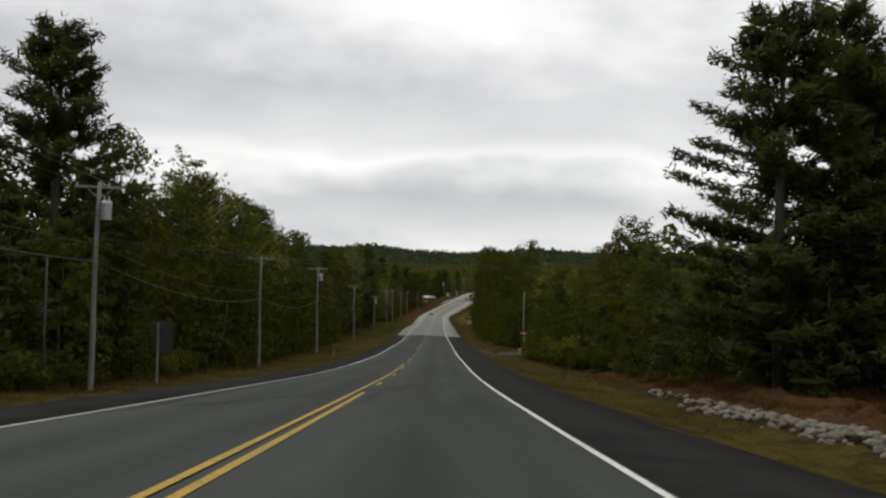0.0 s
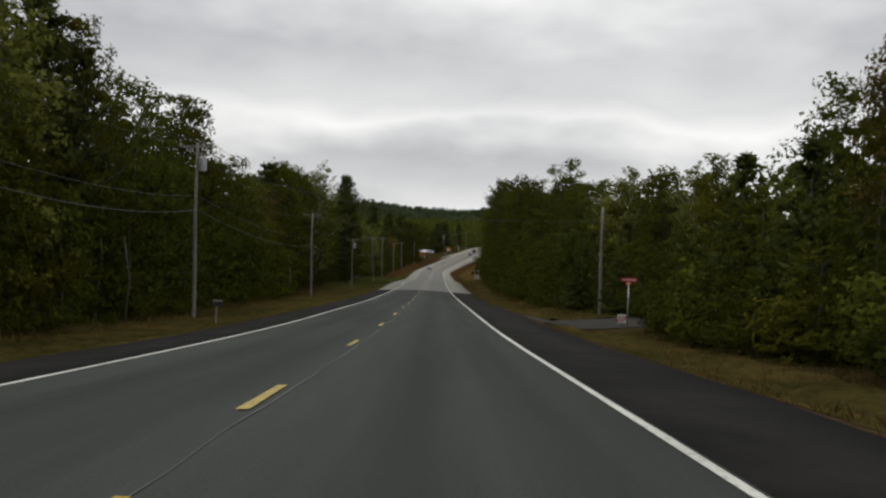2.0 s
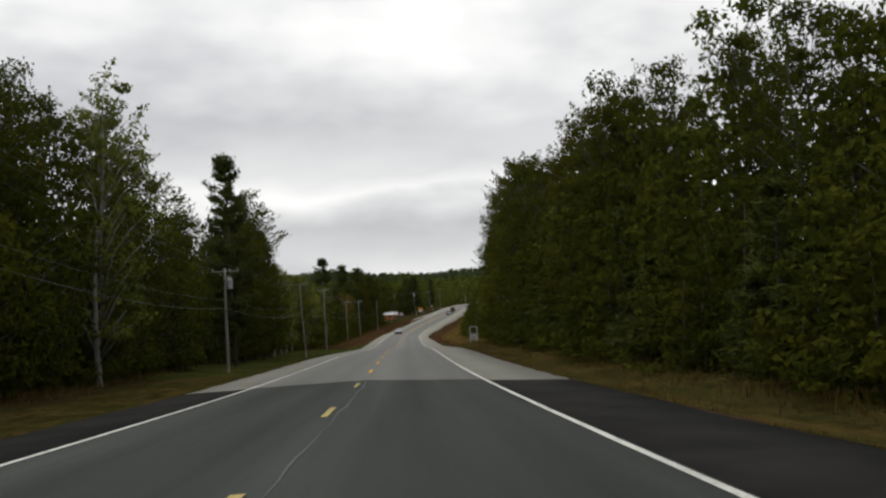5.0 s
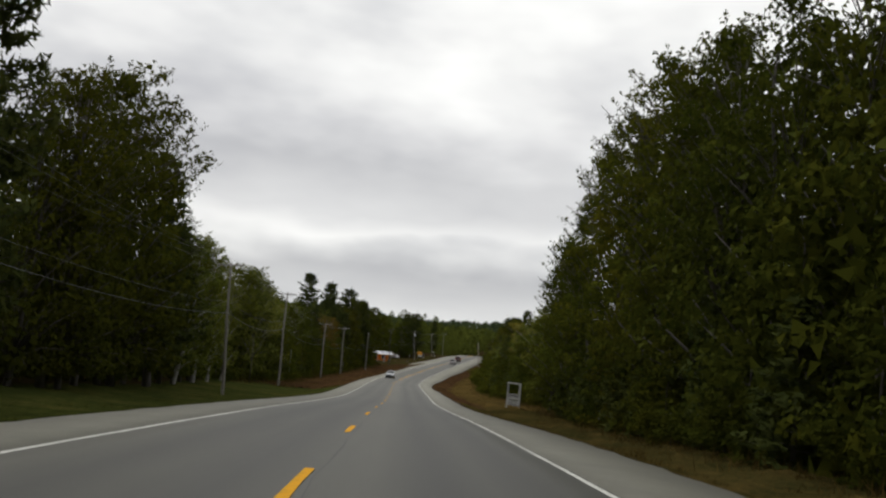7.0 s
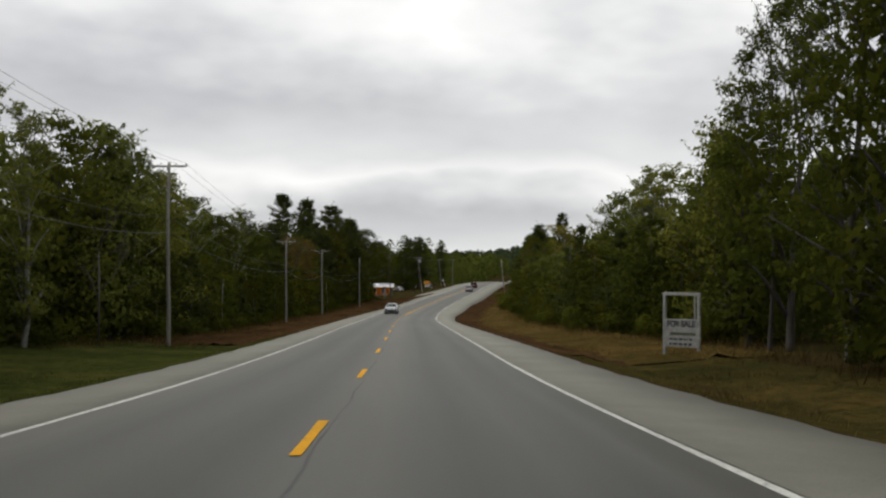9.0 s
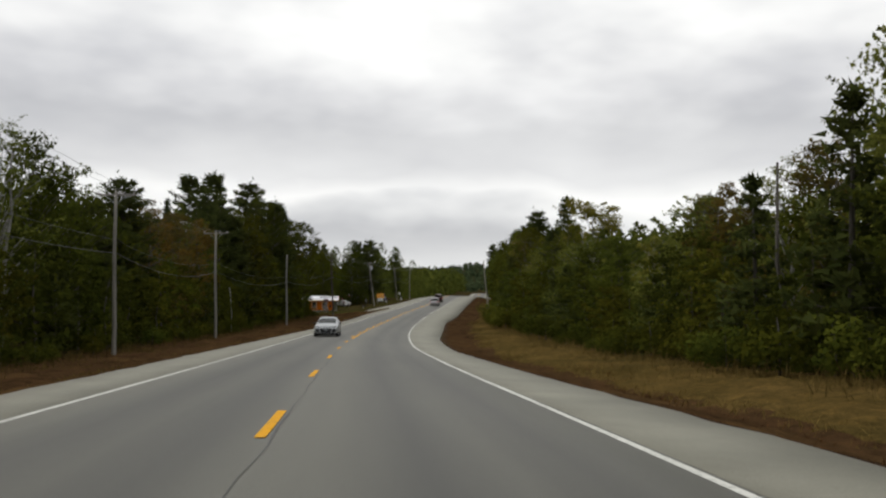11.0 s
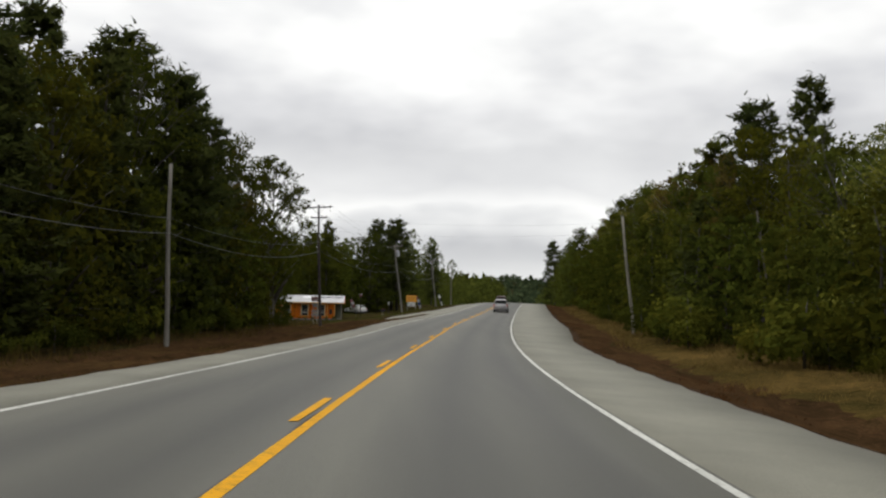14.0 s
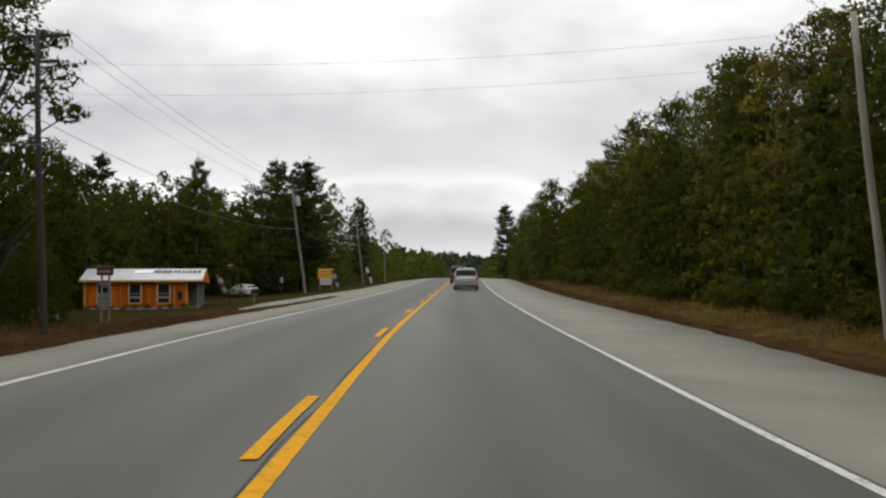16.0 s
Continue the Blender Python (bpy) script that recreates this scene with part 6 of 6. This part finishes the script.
FOCUS_FRONT = {"mirror": M_TRIM,
               "pairs": [("headlight", [(0.46, 0.69), (0.80, 0.74), (0.88, 0.87), (0.54, 0.775)], 1, M_CLEAR_LENS, "clear swept headlight"), ("side_intake", [(0.50, 0.32), (0.68, 0.34), (0.84, 0.56), (0.54, 0.61)], 1, M_TRIM, "black triangular intake"),
                         ("fog_light", [(0.64, 0.40), (0.72, 0.40), (0.72, 0.48), (0.64, 0.48)], 1, M_CLEAR_LENS, "small round fog light", 0.02)],
               "single": [("grille", [(-0.36, 0.32), (0.36, 0.32), (0.46, 0.61), (-0.46, 0.61)], 1, M_TRIM, "black trapezoid grille", 0.014), ("upper_grille", [(-0.40, 0.68), (0.40, 0.68), (0.46, 0.745), (-0.46, 0.745)], 1, M_TRIM, "", 0.014),
                          ("number_plate", [(-0.16, 0.45), (0.16, 0.45), (0.16, 0.57), (-0.16, 0.57)], 1, M_DARK_PLATE, "dull plate", 0.03), ("front_lip", [(-0.80, 0.235), (0.80, 0.235), (0.82, 0.285), (-0.82, 0.285)], 1, M_TRIM, "", 0.012),
                          ("grille_bar", [(-0.42, 0.706), (0.42, 0.706), (0.43, 0.72), (-0.43, 0.72)], 1, M_RIM, "chrome bar", 0.02), ("badge", [(-0.07, 0.755), (0.07, 0.755), (0.07, 0.80), (-0.07, 0.80)], 1, M_RIM, "small chrome oval", 0.016)]}
PLAIN_FRONT = {"mirror": M_TRIM, "pairs": [("headlight", [(0.54, 0.70), (0.84, 0.72), (0.84, 0.84), (0.56, 0.80)], 1, M_CLEAR_LENS, "clear headlight")],
               "single": [("grille", [(-0.4, 0.46), (0.4, 0.46), (0.44, 0.64), (-0.44, 0.64)], 1, M_TRIM, "black grille", 0.014)]}


def park(ob, o, y, turn, on_road=True):
    slope = math.atan2(float(road_z(o, y + 2) - road_z(o, y - 2)), 4)
    head = -math.atan2(float(road_x(y + 4) - road_x(y - 4)), 8)
    z = float(road_z(o, y)) + 0.006 if on_road else float(ground_z(o, y))
    ob.matrix_basis = Matrix.Translation((float(road_x(y)) + o, y, z)) @ Matrix.Rotation(head, 4, "Z") @ Matrix.Rotation(slope, 4, "X") @ Matrix.Rotation(radians(turn), 4, "Z")


park(car("minivan", M_SILVER, 5.1, VAN_W, MINIVAN, MINIVAN_GLASS, 0.34, (-1.55, 1.5), "silver minivan seen from behind in its lane", VAN_REAR, PLAIN_FRONT, True), 2.15, 561, 0)
park(car("sport_utility_car", M_MAROON, 4.8, 1.95, TALL, MINIVAN_GLASS, 0.38, (-1.45, 1.4), "dark red tall car ahead on the highway", VAN_REAR, PLAIN_FRONT, True), 1.35, 587, 0)
park(car("hatchback", M_PALE_SILVER, 4.36, HATCH_W, HATCH, HATCH_GLASS, 0.325, (-1.32, 1.33), "pale silver hatchback facing along the other lane", CAR_REAR, FOCUS_FRONT), -2.2, 423, 180)
park(car("hatchback", M_BEIGE, 4.36, HATCH_W, HATCH, HATCH_GLASS, 0.325, (-1.32, 1.33), "white car parked on the grass beside the shop", CAR_REAR, PLAIN_FRONT), -25.6, 599, 54, False)

# ---- the small shop ----
M_ORANGE = mottled("orange_stained_board", (0.28, 0.060, 0.005), (0.62, 0.165, 0.010), 1.4, 0.85, depth=0.004, stretch=(1, 1, 0.15), per_object=0.5, spec=0.12)
M_PALE_TRIM = plain("pale_window_trim", (0.46, 0.37, 0.20), 0.6)
M_ORANGE_TRIM = plain("yellow_orange_trim", (0.55, 0.30, 0.07), 0.6)
M_ROOF = mottled("white_metal_roof", (0.40, 0.40, 0.41), (0.52, 0.52, 0.53), 0.8, 0.45, 0.0, depth=0.002)
M_GREEN_BOARD = mottled("grey_green_board", (0.06, 0.075, 0.045), (0.13, 0.14, 0.09), 1.5, 0.8, depth=0.004, stretch=(1, 1, 0.15), per_object=0.5)
M_WINDOW = plain("dark_window_glass", (0.02, 0.022, 0.024), 0.1, 0, 0.6)
M_CONCRETE = mottled("concrete_block", (0.20, 0.20, 0.19), (0.32, 0.31, 0.30), 2.0, 0.9)
M_WHITE_BOARD = plain("white_board", (0.62, 0.62, 0.60), 0.6, vary=0.12)
M_BRIGHT = plain("bright_white_banner", (0.80, 0.80, 0.80), 0.6, vary=0.05)
M_GREY_BOARD = plain("weathered_white_board", (0.27, 0.27, 0.255), 0.75, vary=0.3)
M_LETTER = plain("dark_lettering", (0.03, 0.03, 0.035), 0.6)
M_DARK_RED = plain("dark_red_board", (0.11, 0.018, 0.018), 0.6)
M_RED = plain("red_board", (0.32, 0.02, 0.022), 0.5)
M_YELLOW_BOARD = plain("yellow_orange_board", (0.66, 0.30, 0.018), 0.55, vary=0.12)
M_BLUE = plain("navy_cloth", (0.02, 0.03, 0.12), 0.8)
M_POST = mottled("grey_wood_post", (0.14, 0.125, 0.10), (0.24, 0.22, 0.19), 2.5, 0.85, stretch=(1, 1, 0.2))
M_GREEN_SIGN = plain("dull_metal_sign_back", (0.045, 0.047, 0.045), 0.5, 0.5)

shop = new("wooden_shop")
LN, DP, EAVE, RIDGE, ORANGE = 9.5, 5.6, 2.30, 3.33, 8.5
shop_at = Vector((-12.31, 566.66, -19.56))
shop_m = Matrix.Translation(shop_at) @ Matrix.Rotation(0.026, 4, "Z")
shop.matrix_basis = shop_m
wall = part("wall", box_bm((ORANGE, DP, EAVE + 0.5), (ORANGE / 2, DP / 2, (EAVE - 0.5) / 2)), M_ORANGE, shop, "orange stained vertical board wall")
part("foundation", box_bm((ORANGE + 0.1, DP + 0.1, 1.2), (ORANGE / 2, DP / 2, -0.62)), M_CONCRETE, shop)
windows = [(0.128, 0.248), (0.435, 0.545), (0.714, 0.828)]
k, x = 0, 0.08
while x < ORANGE - 0.05:
    u = x / ORANGE
    hit = [w for w in windows if w[0] - 0.02 < u < w[1] + 0.02]
    for z0, z1 in ((0.0, 0.36), (2.02, EAVE - 0.02)) if hit else ((0.0, EAVE - 0.02),):
        part("board", box_bm((0.155, 0.03, z1 - z0), (x, -0.018, (z0 + z1) / 2), 0.006), M_ORANGE, wall)
    x += 0.172
for a, b in windows:
    cx, w = (a + b) / 2 * ORANGE, (b - a) * ORANGE
    win = part("window", box_bm((w, 0.02, 1.62), (cx, -0.012, 1.19)), M_WINDOW, shop, "dark window with pale orange frame")
    for sx in (-1, 1):
        part("frame", box_bm((0.11, 0.06, 1.76), (cx + sx * (w / 2 + 0.03), -0.035, 1.19), 0.008), M_PALE_TRIM, win)
    for z in (0.36, 2.03):
        part("frame", box_bm((w + 0.18, 0.06, 0.09), (cx, -0.038, z), 0.008), M_ORANGE_TRIM, win)
    part("glazing_bar", box_bm((w, 0.03, 0.05), (cx, -0.03, 1.19), 0.005), M_GREY_BOARD, win)
    part("curtain", box_bm((w * 0.85, 0.006, 0.16), (cx, -0.026, 0.86)), M_CONCRETE, win)
part("corner_trim", box_bm((0.12, 0.07, EAVE), (ORANGE - 0.02, -0.04, EAVE / 2), 0.01), M_ORANGE_TRIM, shop)
part("corner_trim", box_bm((0.12, 0.07, EAVE), (0.02, -0.04, EAVE / 2), 0.01), M_ORANGE_TRIM, shop)
door = part("door", box_bm((0.92, 0.05, 1.98), (7.95, -0.03, 1.06), 0.01), M_ORANGE, shop, "orange board door with dark panel")
part("frame", box_bm((0.08, 0.07, 2.05), (7.45, -0.035, 1.06), 0.01), M_ORANGE_TRIM, door)
part("panel", box_bm((0.42, 0.03, 0.7), (7.95, -0.065, 1.0), 0.02), M_TRIM, door)
porch = part("porch_wall", box_bm((LN - ORANGE - 0.15, DP - 1.6, EAVE + 0.4), (ORANGE + (LN - ORANGE) / 2, 1.6 + (DP - 1.6) / 2, (EAVE - 0.4) / 2)), M_GREEN_BOARD, shop, "grey-green boarded porch wall")
x = ORANGE + 0.1
while x < LN - 0.15:
    part("board", box_bm((0.16, 0.03, EAVE - 0.05), (x, 1.58, EAVE / 2), 0.006), M_GREEN_BOARD, porch)
    x += 0.18
part("porch_floor", box_bm((LN - ORANGE, 1.7, 0.5), (ORANGE + (LN - ORANGE) / 2, 0.8, -0.2), 0.01), M_POST, shop)
for px in (LN - 0.08,):
    part("porch_post", box_bm((0.12, 0.12, EAVE), (px, 0.08, EAVE / 2), 0.01), M_POST, shop)
rise = math.atan2(RIDGE - EAVE, DP / 2 + 0.4)
sl = (DP / 2 + 0.45) / math.cos(rise)
roof = part("roof", box_bm((LN + 0.7, sl, 0.06), (LN / 2, DP / 2 - (DP / 2 + 0.45) / 2, EAVE + (RIDGE - EAVE) / 2 + 0.05), 0.01, Matrix.Rotation(rise, 4, "X")), M_ROOF, shop, "white ribbed metal roof")
part("roof_back", box_bm((LN + 0.7, sl, 0.06), (LN / 2, DP / 2 + (DP / 2 + 0.45) / 2, EAVE + (RIDGE - EAVE) / 2 + 0.05), 0.01, Matrix.Rotation(-rise, 4, "X")), M_ROOF, shop)
k = 0
while k * 0.6 < LN + 0.6:
    part("rib", box_bm((0.03, sl, 0.03), (-0.33 + k * 0.6, DP / 2 - (DP / 2 + 0.45) / 2, EAVE + (RIDGE - EAVE) / 2 + 0.095), 0, Matrix.Rotation(rise, 4, "X")), M_ROOF, roof)
    k += 1
part("fascia", box_bm((LN + 0.7, 0.04, 0.14), (LN / 2, -0.46, EAVE - 0.04), 0.005), M_ORANGE_TRIM, shop)
for gx in (-0.36, LN + 0.36):
    part("gable", mesh("gable", [(gx - 0.04, -0.42, EAVE - 0.1), (gx - 0.04, DP + 0.42, EAVE - 0.1), (gx - 0.04, DP / 2, RIDGE + 0.02), (gx + 0.04, -0.42, EAVE - 0.1), (gx + 0.04, DP + 0.42, EAVE - 0.1), (gx + 0.04, DP / 2, RIDGE + 0.02)],
                       [(0, 2, 1), (3, 4, 5), (0, 1, 4, 3), (1, 2, 5, 4), (2, 0, 3, 5)], M_ORANGE), None, shop, "orange boarded gable end")
for k in range(9):
    tuft = copy_thing(SHRUBS[k % 3], Matrix.Translation((-11.9 + k * 1.0, 565.9 - 0.3 * (k % 3), float(ground_z(-12 + k - float(road_x(566)), 566)) - 0.05)) @ Matrix.Rotation(k * 1.9, 4, "Z") @ Matrix.Diagonal((0.34, 0.28, 0.22 + 0.06 * (k % 3), 1)) @ Matrix.Diagonal((*SHRUBS[k % 3].scale, 1)).inverted())
# the roof's painted name, not legible: a row of uneven dark bars
board_turn = Matrix.Rotation(rise, 4, "X")
lr = random.Random(3)
x = 5.65
while x < 9.6:
    w = lr.uniform(0.16, 0.34)
    d = lr.uniform(0.55, 0.85)
    yy = 1.75
    part("lettering", box_bm((w, d, 0.012), (x, yy, EAVE + 0.05 + (yy + 0.45) * math.tan(rise) + 0.075), 0, board_turn), M_LETTER, roof)
    x += w + lr.uniform(0.07, 0.14)
part("banner", box_bm((1.5, 0.9, 0.012), (4.6, 1.75, EAVE + 0.05 + 2.2 * math.tan(rise) + 0.075), 0, board_turn), M_BRIGHT, roof)
tagged(shop, "small orange board shop with a white metal roof", "shop")


def bars(parent, rows, x0, x1, z_top, dz, y, mat, seed, h=None):
    """Writing that cannot be read: short bars in rows."""
    r = random.Random(seed)
    for k in range(rows):
        x = x0
        while x < x1 - 0.05:
            w = min(r.uniform(0.06, 0.22) * (x1 - x0), x1 - x)
            part("lettering", box_bm((w, 0.006, h or dz * 0.45), (x + w / 2, y, z_top - dz * (k + 0.5))), mat, parent)
            x += w + 0.05 * (x1 - x0)


def facing(o, y, turn, dz=0.0):
    return Matrix.Translation(place(o, y, dz - float(dip(o, y)))) @ Matrix.Rotation(radians(turn), 4, "Z")


# signpost with a dark red board and hanging pale boards, in front of the shop
s1 = new("shop_signpost")
s1.matrix_basis = facing(-19.0, 540, -5)
for x in (-0.42, 0.42):
    part("post", box_bm((0.10, 0.10, 3.7), (x * 0.5, 0, 0.85), 0.01), M_POST, s1)
head = part("board", box_bm((0.95, 0.07, 0.46), (0, -0.09, 2.55), 0.02), M_DARK_RED, s1, "dark red wooden sign board")
bars(head, 1, -0.38, 0.38, 2.68, 0.26, -0.132, M_GREY_BOARD, 5)
part("cap", box_bm((1.05, 0.22, 0.06), (0, -0.05, 2.85), 0.01), M_POST, s1)
for z, w, h in ((1.85, 0.6, 0.42), (1.15, 0.78, 0.32), (0.72, 0.8, 0.36)):
    b = part("board", box_bm((w, 0.05, h), (0, -0.085, z), 0.01), M_GREY_BOARD, s1)
    bars(b, 2, -w * 0.4, w * 0.4, z + h * 0.4, h * 0.4, -0.114, M_LETTER, int(z * 10))
tagged(s1, "wooden signpost with dark red and pale boards", "sign")

# thin post with a red and white bird box
s2 = new("garden_post")
s2.matrix_basis = facing(-18.5, 566, 0)
part("post", box_bm((0.08, 0.08, 3.7), (0, 0, 0.95), 0.01), M_TRIM, s2)
part("box", box_bm((0.34, 0.30, 0.34), (0, 0, 2.9), 0.02), M_DARK_RED, s2)
part("lid", box_bm((0.44, 0.4, 0.05), (0, 0, 3.1), 0.01), M_WHITE_BOARD, s2)
tagged(s2, "thin dark post with a small red box", "post")


def mailbox(o, y, turn, mat, label):
    root = new("mailbox")
    root.matrix_basis = facing(o, y, turn)
    part("post", box_bm((0.11, 0.11, 1.35), (0, 0, 0.45), 0.01), M_POST, root)
    bm = bmesh.new()
    bmesh.ops.create_cone(bm, cap_ends=True, segments=16, radius1=0.14, radius2=0.14, depth=0.55, matrix=Matrix.Translation((0.08, 0, 1.32)) @ Matrix.Rotation(math.pi / 2, 4, "Y"))
    bmesh.ops.create_cube(bm, size=1, matrix=Matrix.Translation((0.08, 0, 1.22)) @ Matrix.Diagonal((0.55, 0.28, 0.2, 1)))
    part("box", bm, mat, root)
    part("flag", box_bm((0.18, 0.015, 0.06), (0.1, -0.15, 1.42)), M_RED, root)
    part("shelf", box_bm((0.5, 0.2, 0.03), (0.06, 0, 1.11), 0.005), M_POST, root)
    return tagged(root, label, "mailbox")


mailbox(-11.2, 118, 0, M_GREEN_SIGN, "old dark grey mailbox on a wooden post")
mailbox(-12.6, 549, 0, M_TRIM, "black mailbox on a wooden post")


def feather_flag(o, y, lean, colours, height, label):
    root = new("feather_flag")
    root.matrix_basis = facing(o, y, 0) @ Matrix.Rotation(radians(lean), 4, "Y")
    pts = [Vector((0.0, 0, -1.0)), Vector((0, 0, height * 0.7)), Vector((0.10, 0, height * 0.93)), Vector((0.34, 0, height))]
    part("pole", tubes("pole", [(pts, 0.016)], M_METAL, 6), None, root)
    n = len(colours)
    for k, mat in enumerate(colours):
        z0, z1 = height * (0.22 + 0.76 * k / n), height * (0.22 + 0.76 * (k + 1) / n)
        w0, w1 = 0.38 - 0.08 * math.cos(k), 0.38 - 0.08 * math.cos(k + 1)
        if k == n - 1:
            w1 = 0.34
        v = []
        for j in range(5):
            u = j / 4
            for w, z in ((w0, z0), (w1, z1)):
                v.append((0.02 + w * u, 0.07 * math.sin(u * 5 + z * 2), z))
        part("cloth", mesh("cloth", v, [(2 * j, 2 * j + 2, 2 * j + 3, 2 * j + 1) for j in range(4)], mat), None, root)
    return tagged(root, label, "flag", "feather flags")


feather_flag(-20.2, 571, -24, [M_GREY_BOARD, M_DARK_RED, M_GREY_BOARD, M_DARK_RED], 2.3, "red and white feather flag leaning by the shop")
feather_flag(-13.3, 595, -20, [M_GREY_BOARD, M_BLUE, M_GREY_BOARD, M_DARK_RED], 2.8, "red white and blue feather flag on the grass")
feather_flag(-11.6, 616, -20, [M_WHITE_BOARD, M_TRIM, M_WHITE_BOARD], 3.0, "black and white feather flag on the verge")

s3 = new("roadside_sign")
s3.matrix_basis = facing(-15.9, 602, -8)
for x in (-0.75, 0.75):
    part("post", box_bm((0.1, 0.1, 3.5), (x, 0, 0.9), 0.01), M_POST, s3)
b = part("board", box_bm((2.0, 0.10, 1.2), (0, -0.1, 2.15), 0.03), M_YELLOW_BOARD, s3, "yellow-orange sign board")
bars(b, 2, -0.7, 0.7, 2.55, 0.4, -0.155, M_DARK_RED, 8, 0.12)
b = part("lower_board", box_bm((1.35, 0.08, 0.75), (0, -0.1, 1.12), 0.02), M_WHITE_BOARD, s3, "white lower board with dark writing")
bars(b, 2, -0.55, 0.55, 1.42, 0.3, -0.145, M_LETTER, 9)
tagged(s3, "yellow sign board over a white board", "sign")

s4 = new("small_sign")
s4.matrix_basis = facing(-15.5, 573, 0)
part("post", box_bm((0.07, 0.07, 2.9), (0, 0, 0.7), 0.01), M_TRIM, s4)
part("plate", box_bm((0.24, 0.03, 0.55), (0, -0.05, 1.75), 0.01), M_GREY_BOARD, s4)
tagged(s4, "thin dark post with a small pale plate", "sign")

# sale board: a white frame, its upper half open, writing below
sale = new("sale_sign")
sale.matrix_basis = facing(13.95, 333.4, -42, 0.2) @ Matrix.Diagonal((0.97, 1.14, 1.14, 1))
for x in (-0.88, 0.88):
    part("post", box_bm((0.14, 0.12, 2.75), (x, 0, 1.02), 0.01), M_GREY_BOARD, sale)
part("top_rail", box_bm((1.95, 0.11, 0.13), (0, 0, 2.36), 0.01), M_GREY_BOARD, sale)
part("inner_strip", box_bm((0.07, 0.05, 1.15), (0.68, 0, 1.75), 0.01), M_GREY_BOARD, sale)
b = part("board", box_bm((1.62, 0.05, 1.15), (0, -0.02, 0.75), 0.01), M_GREY_BOARD, sale, "weathered white sign board")
txt = bpy.data.curves.new("sale_words", "FONT")
txt.body, txt.size, txt.align_x, txt.extrude = "FOR SALE", 0.34, "CENTER", 0.006
txt.offset = 0.012
tmp = new("sale_words", txt)
bpy.context.view_layer.update()
words = bpy.data.meshes.new_from_object(tmp.evaluated_get(bpy.context.evaluated_depsgraph_get()))
bpy.data.objects.remove(tmp)
words.materials.clear()
wo = part("lettering", words, M_LETTER, b, "dark capital letters")
wo.matrix_basis = Matrix.Translation((0, -0.052, 1.02)) @ Matrix.Rotation(math.pi / 2, 4, "X")
part("stripe", box_bm((1.3, 0.01, 0.12), (0.1, -0.05, 0.72)), M_GREEN_BOARD, b)
bars(b, 2, -0.6, 0.6, 0.6, 0.2, -0.05, M_LETTER, 12)
tagged(sale, "weathered white sale sign in a tall frame", "sign")

# street-name sign and striped marker at the side road
s5 = new("street_sign")
s5.matrix_basis = facing(13.4, 117, 10)
part("post", tubes("post", [([Vector((0, 0, -0.4)), Vector((0, 0, 2.75))], 0.035)], M_METAL, 8), None, s5)
p = part("plate", box_bm((1.0, 0.03, 0.24), (0, 0, 2.85), 0.005), M_RED, s5, "red street name plate")
bars(p, 1, -0.38, 0.38, 2.93, 0.16, -0.02, M_WHITE_BOARD, 4)
p = part("plate", box_bm((0.03, 0.9, 0.2), (0, 0, 2.62), 0.005), M_RED, s5, "red street name plate")
tagged(s5, "red street name sign on a thin steel post", "sign")
s6 = new("striped_marker")
s6.matrix_basis = facing(12.9, 116.2, 5)
part("post", box_bm((0.06, 0.04, 1.0), (0, 0.02, 0.35), 0.005), M_METAL, s6)
pl = part("plate", box_bm((0.5, 0.02, 0.5), (0, -0.02, 0.6), 0.005), M_WHITE_BOARD, s6)
for k in range(3):
    part("stripe", box_bm((0.07, 0.008, 0.42), (-0.16 + 0.16 * k, -0.035, 0.6), 0, Matrix.Rotation(0.5, 4, "Y")), M_RED, pl)
tagged(s6, "small red and white striped marker board", "sign")

# back of a road sign facing the other way
s7 = new("road_sign")
s7.matrix_basis = facing(-14.1, 52.5, 0)
part("post", box_bm((0.10, 0.10, 4.0), (-0.15, -0.06, 1.6), 0.01), M_POST, s7)
part("plate", box_bm((1.35, 0.03, 1.85), (0, 0.02, 2.75), 0.01), M_GREEN_SIGN, s7, "dull grey metal sign back")
tagged(s7, "back of a tall metal road sign", "sign")
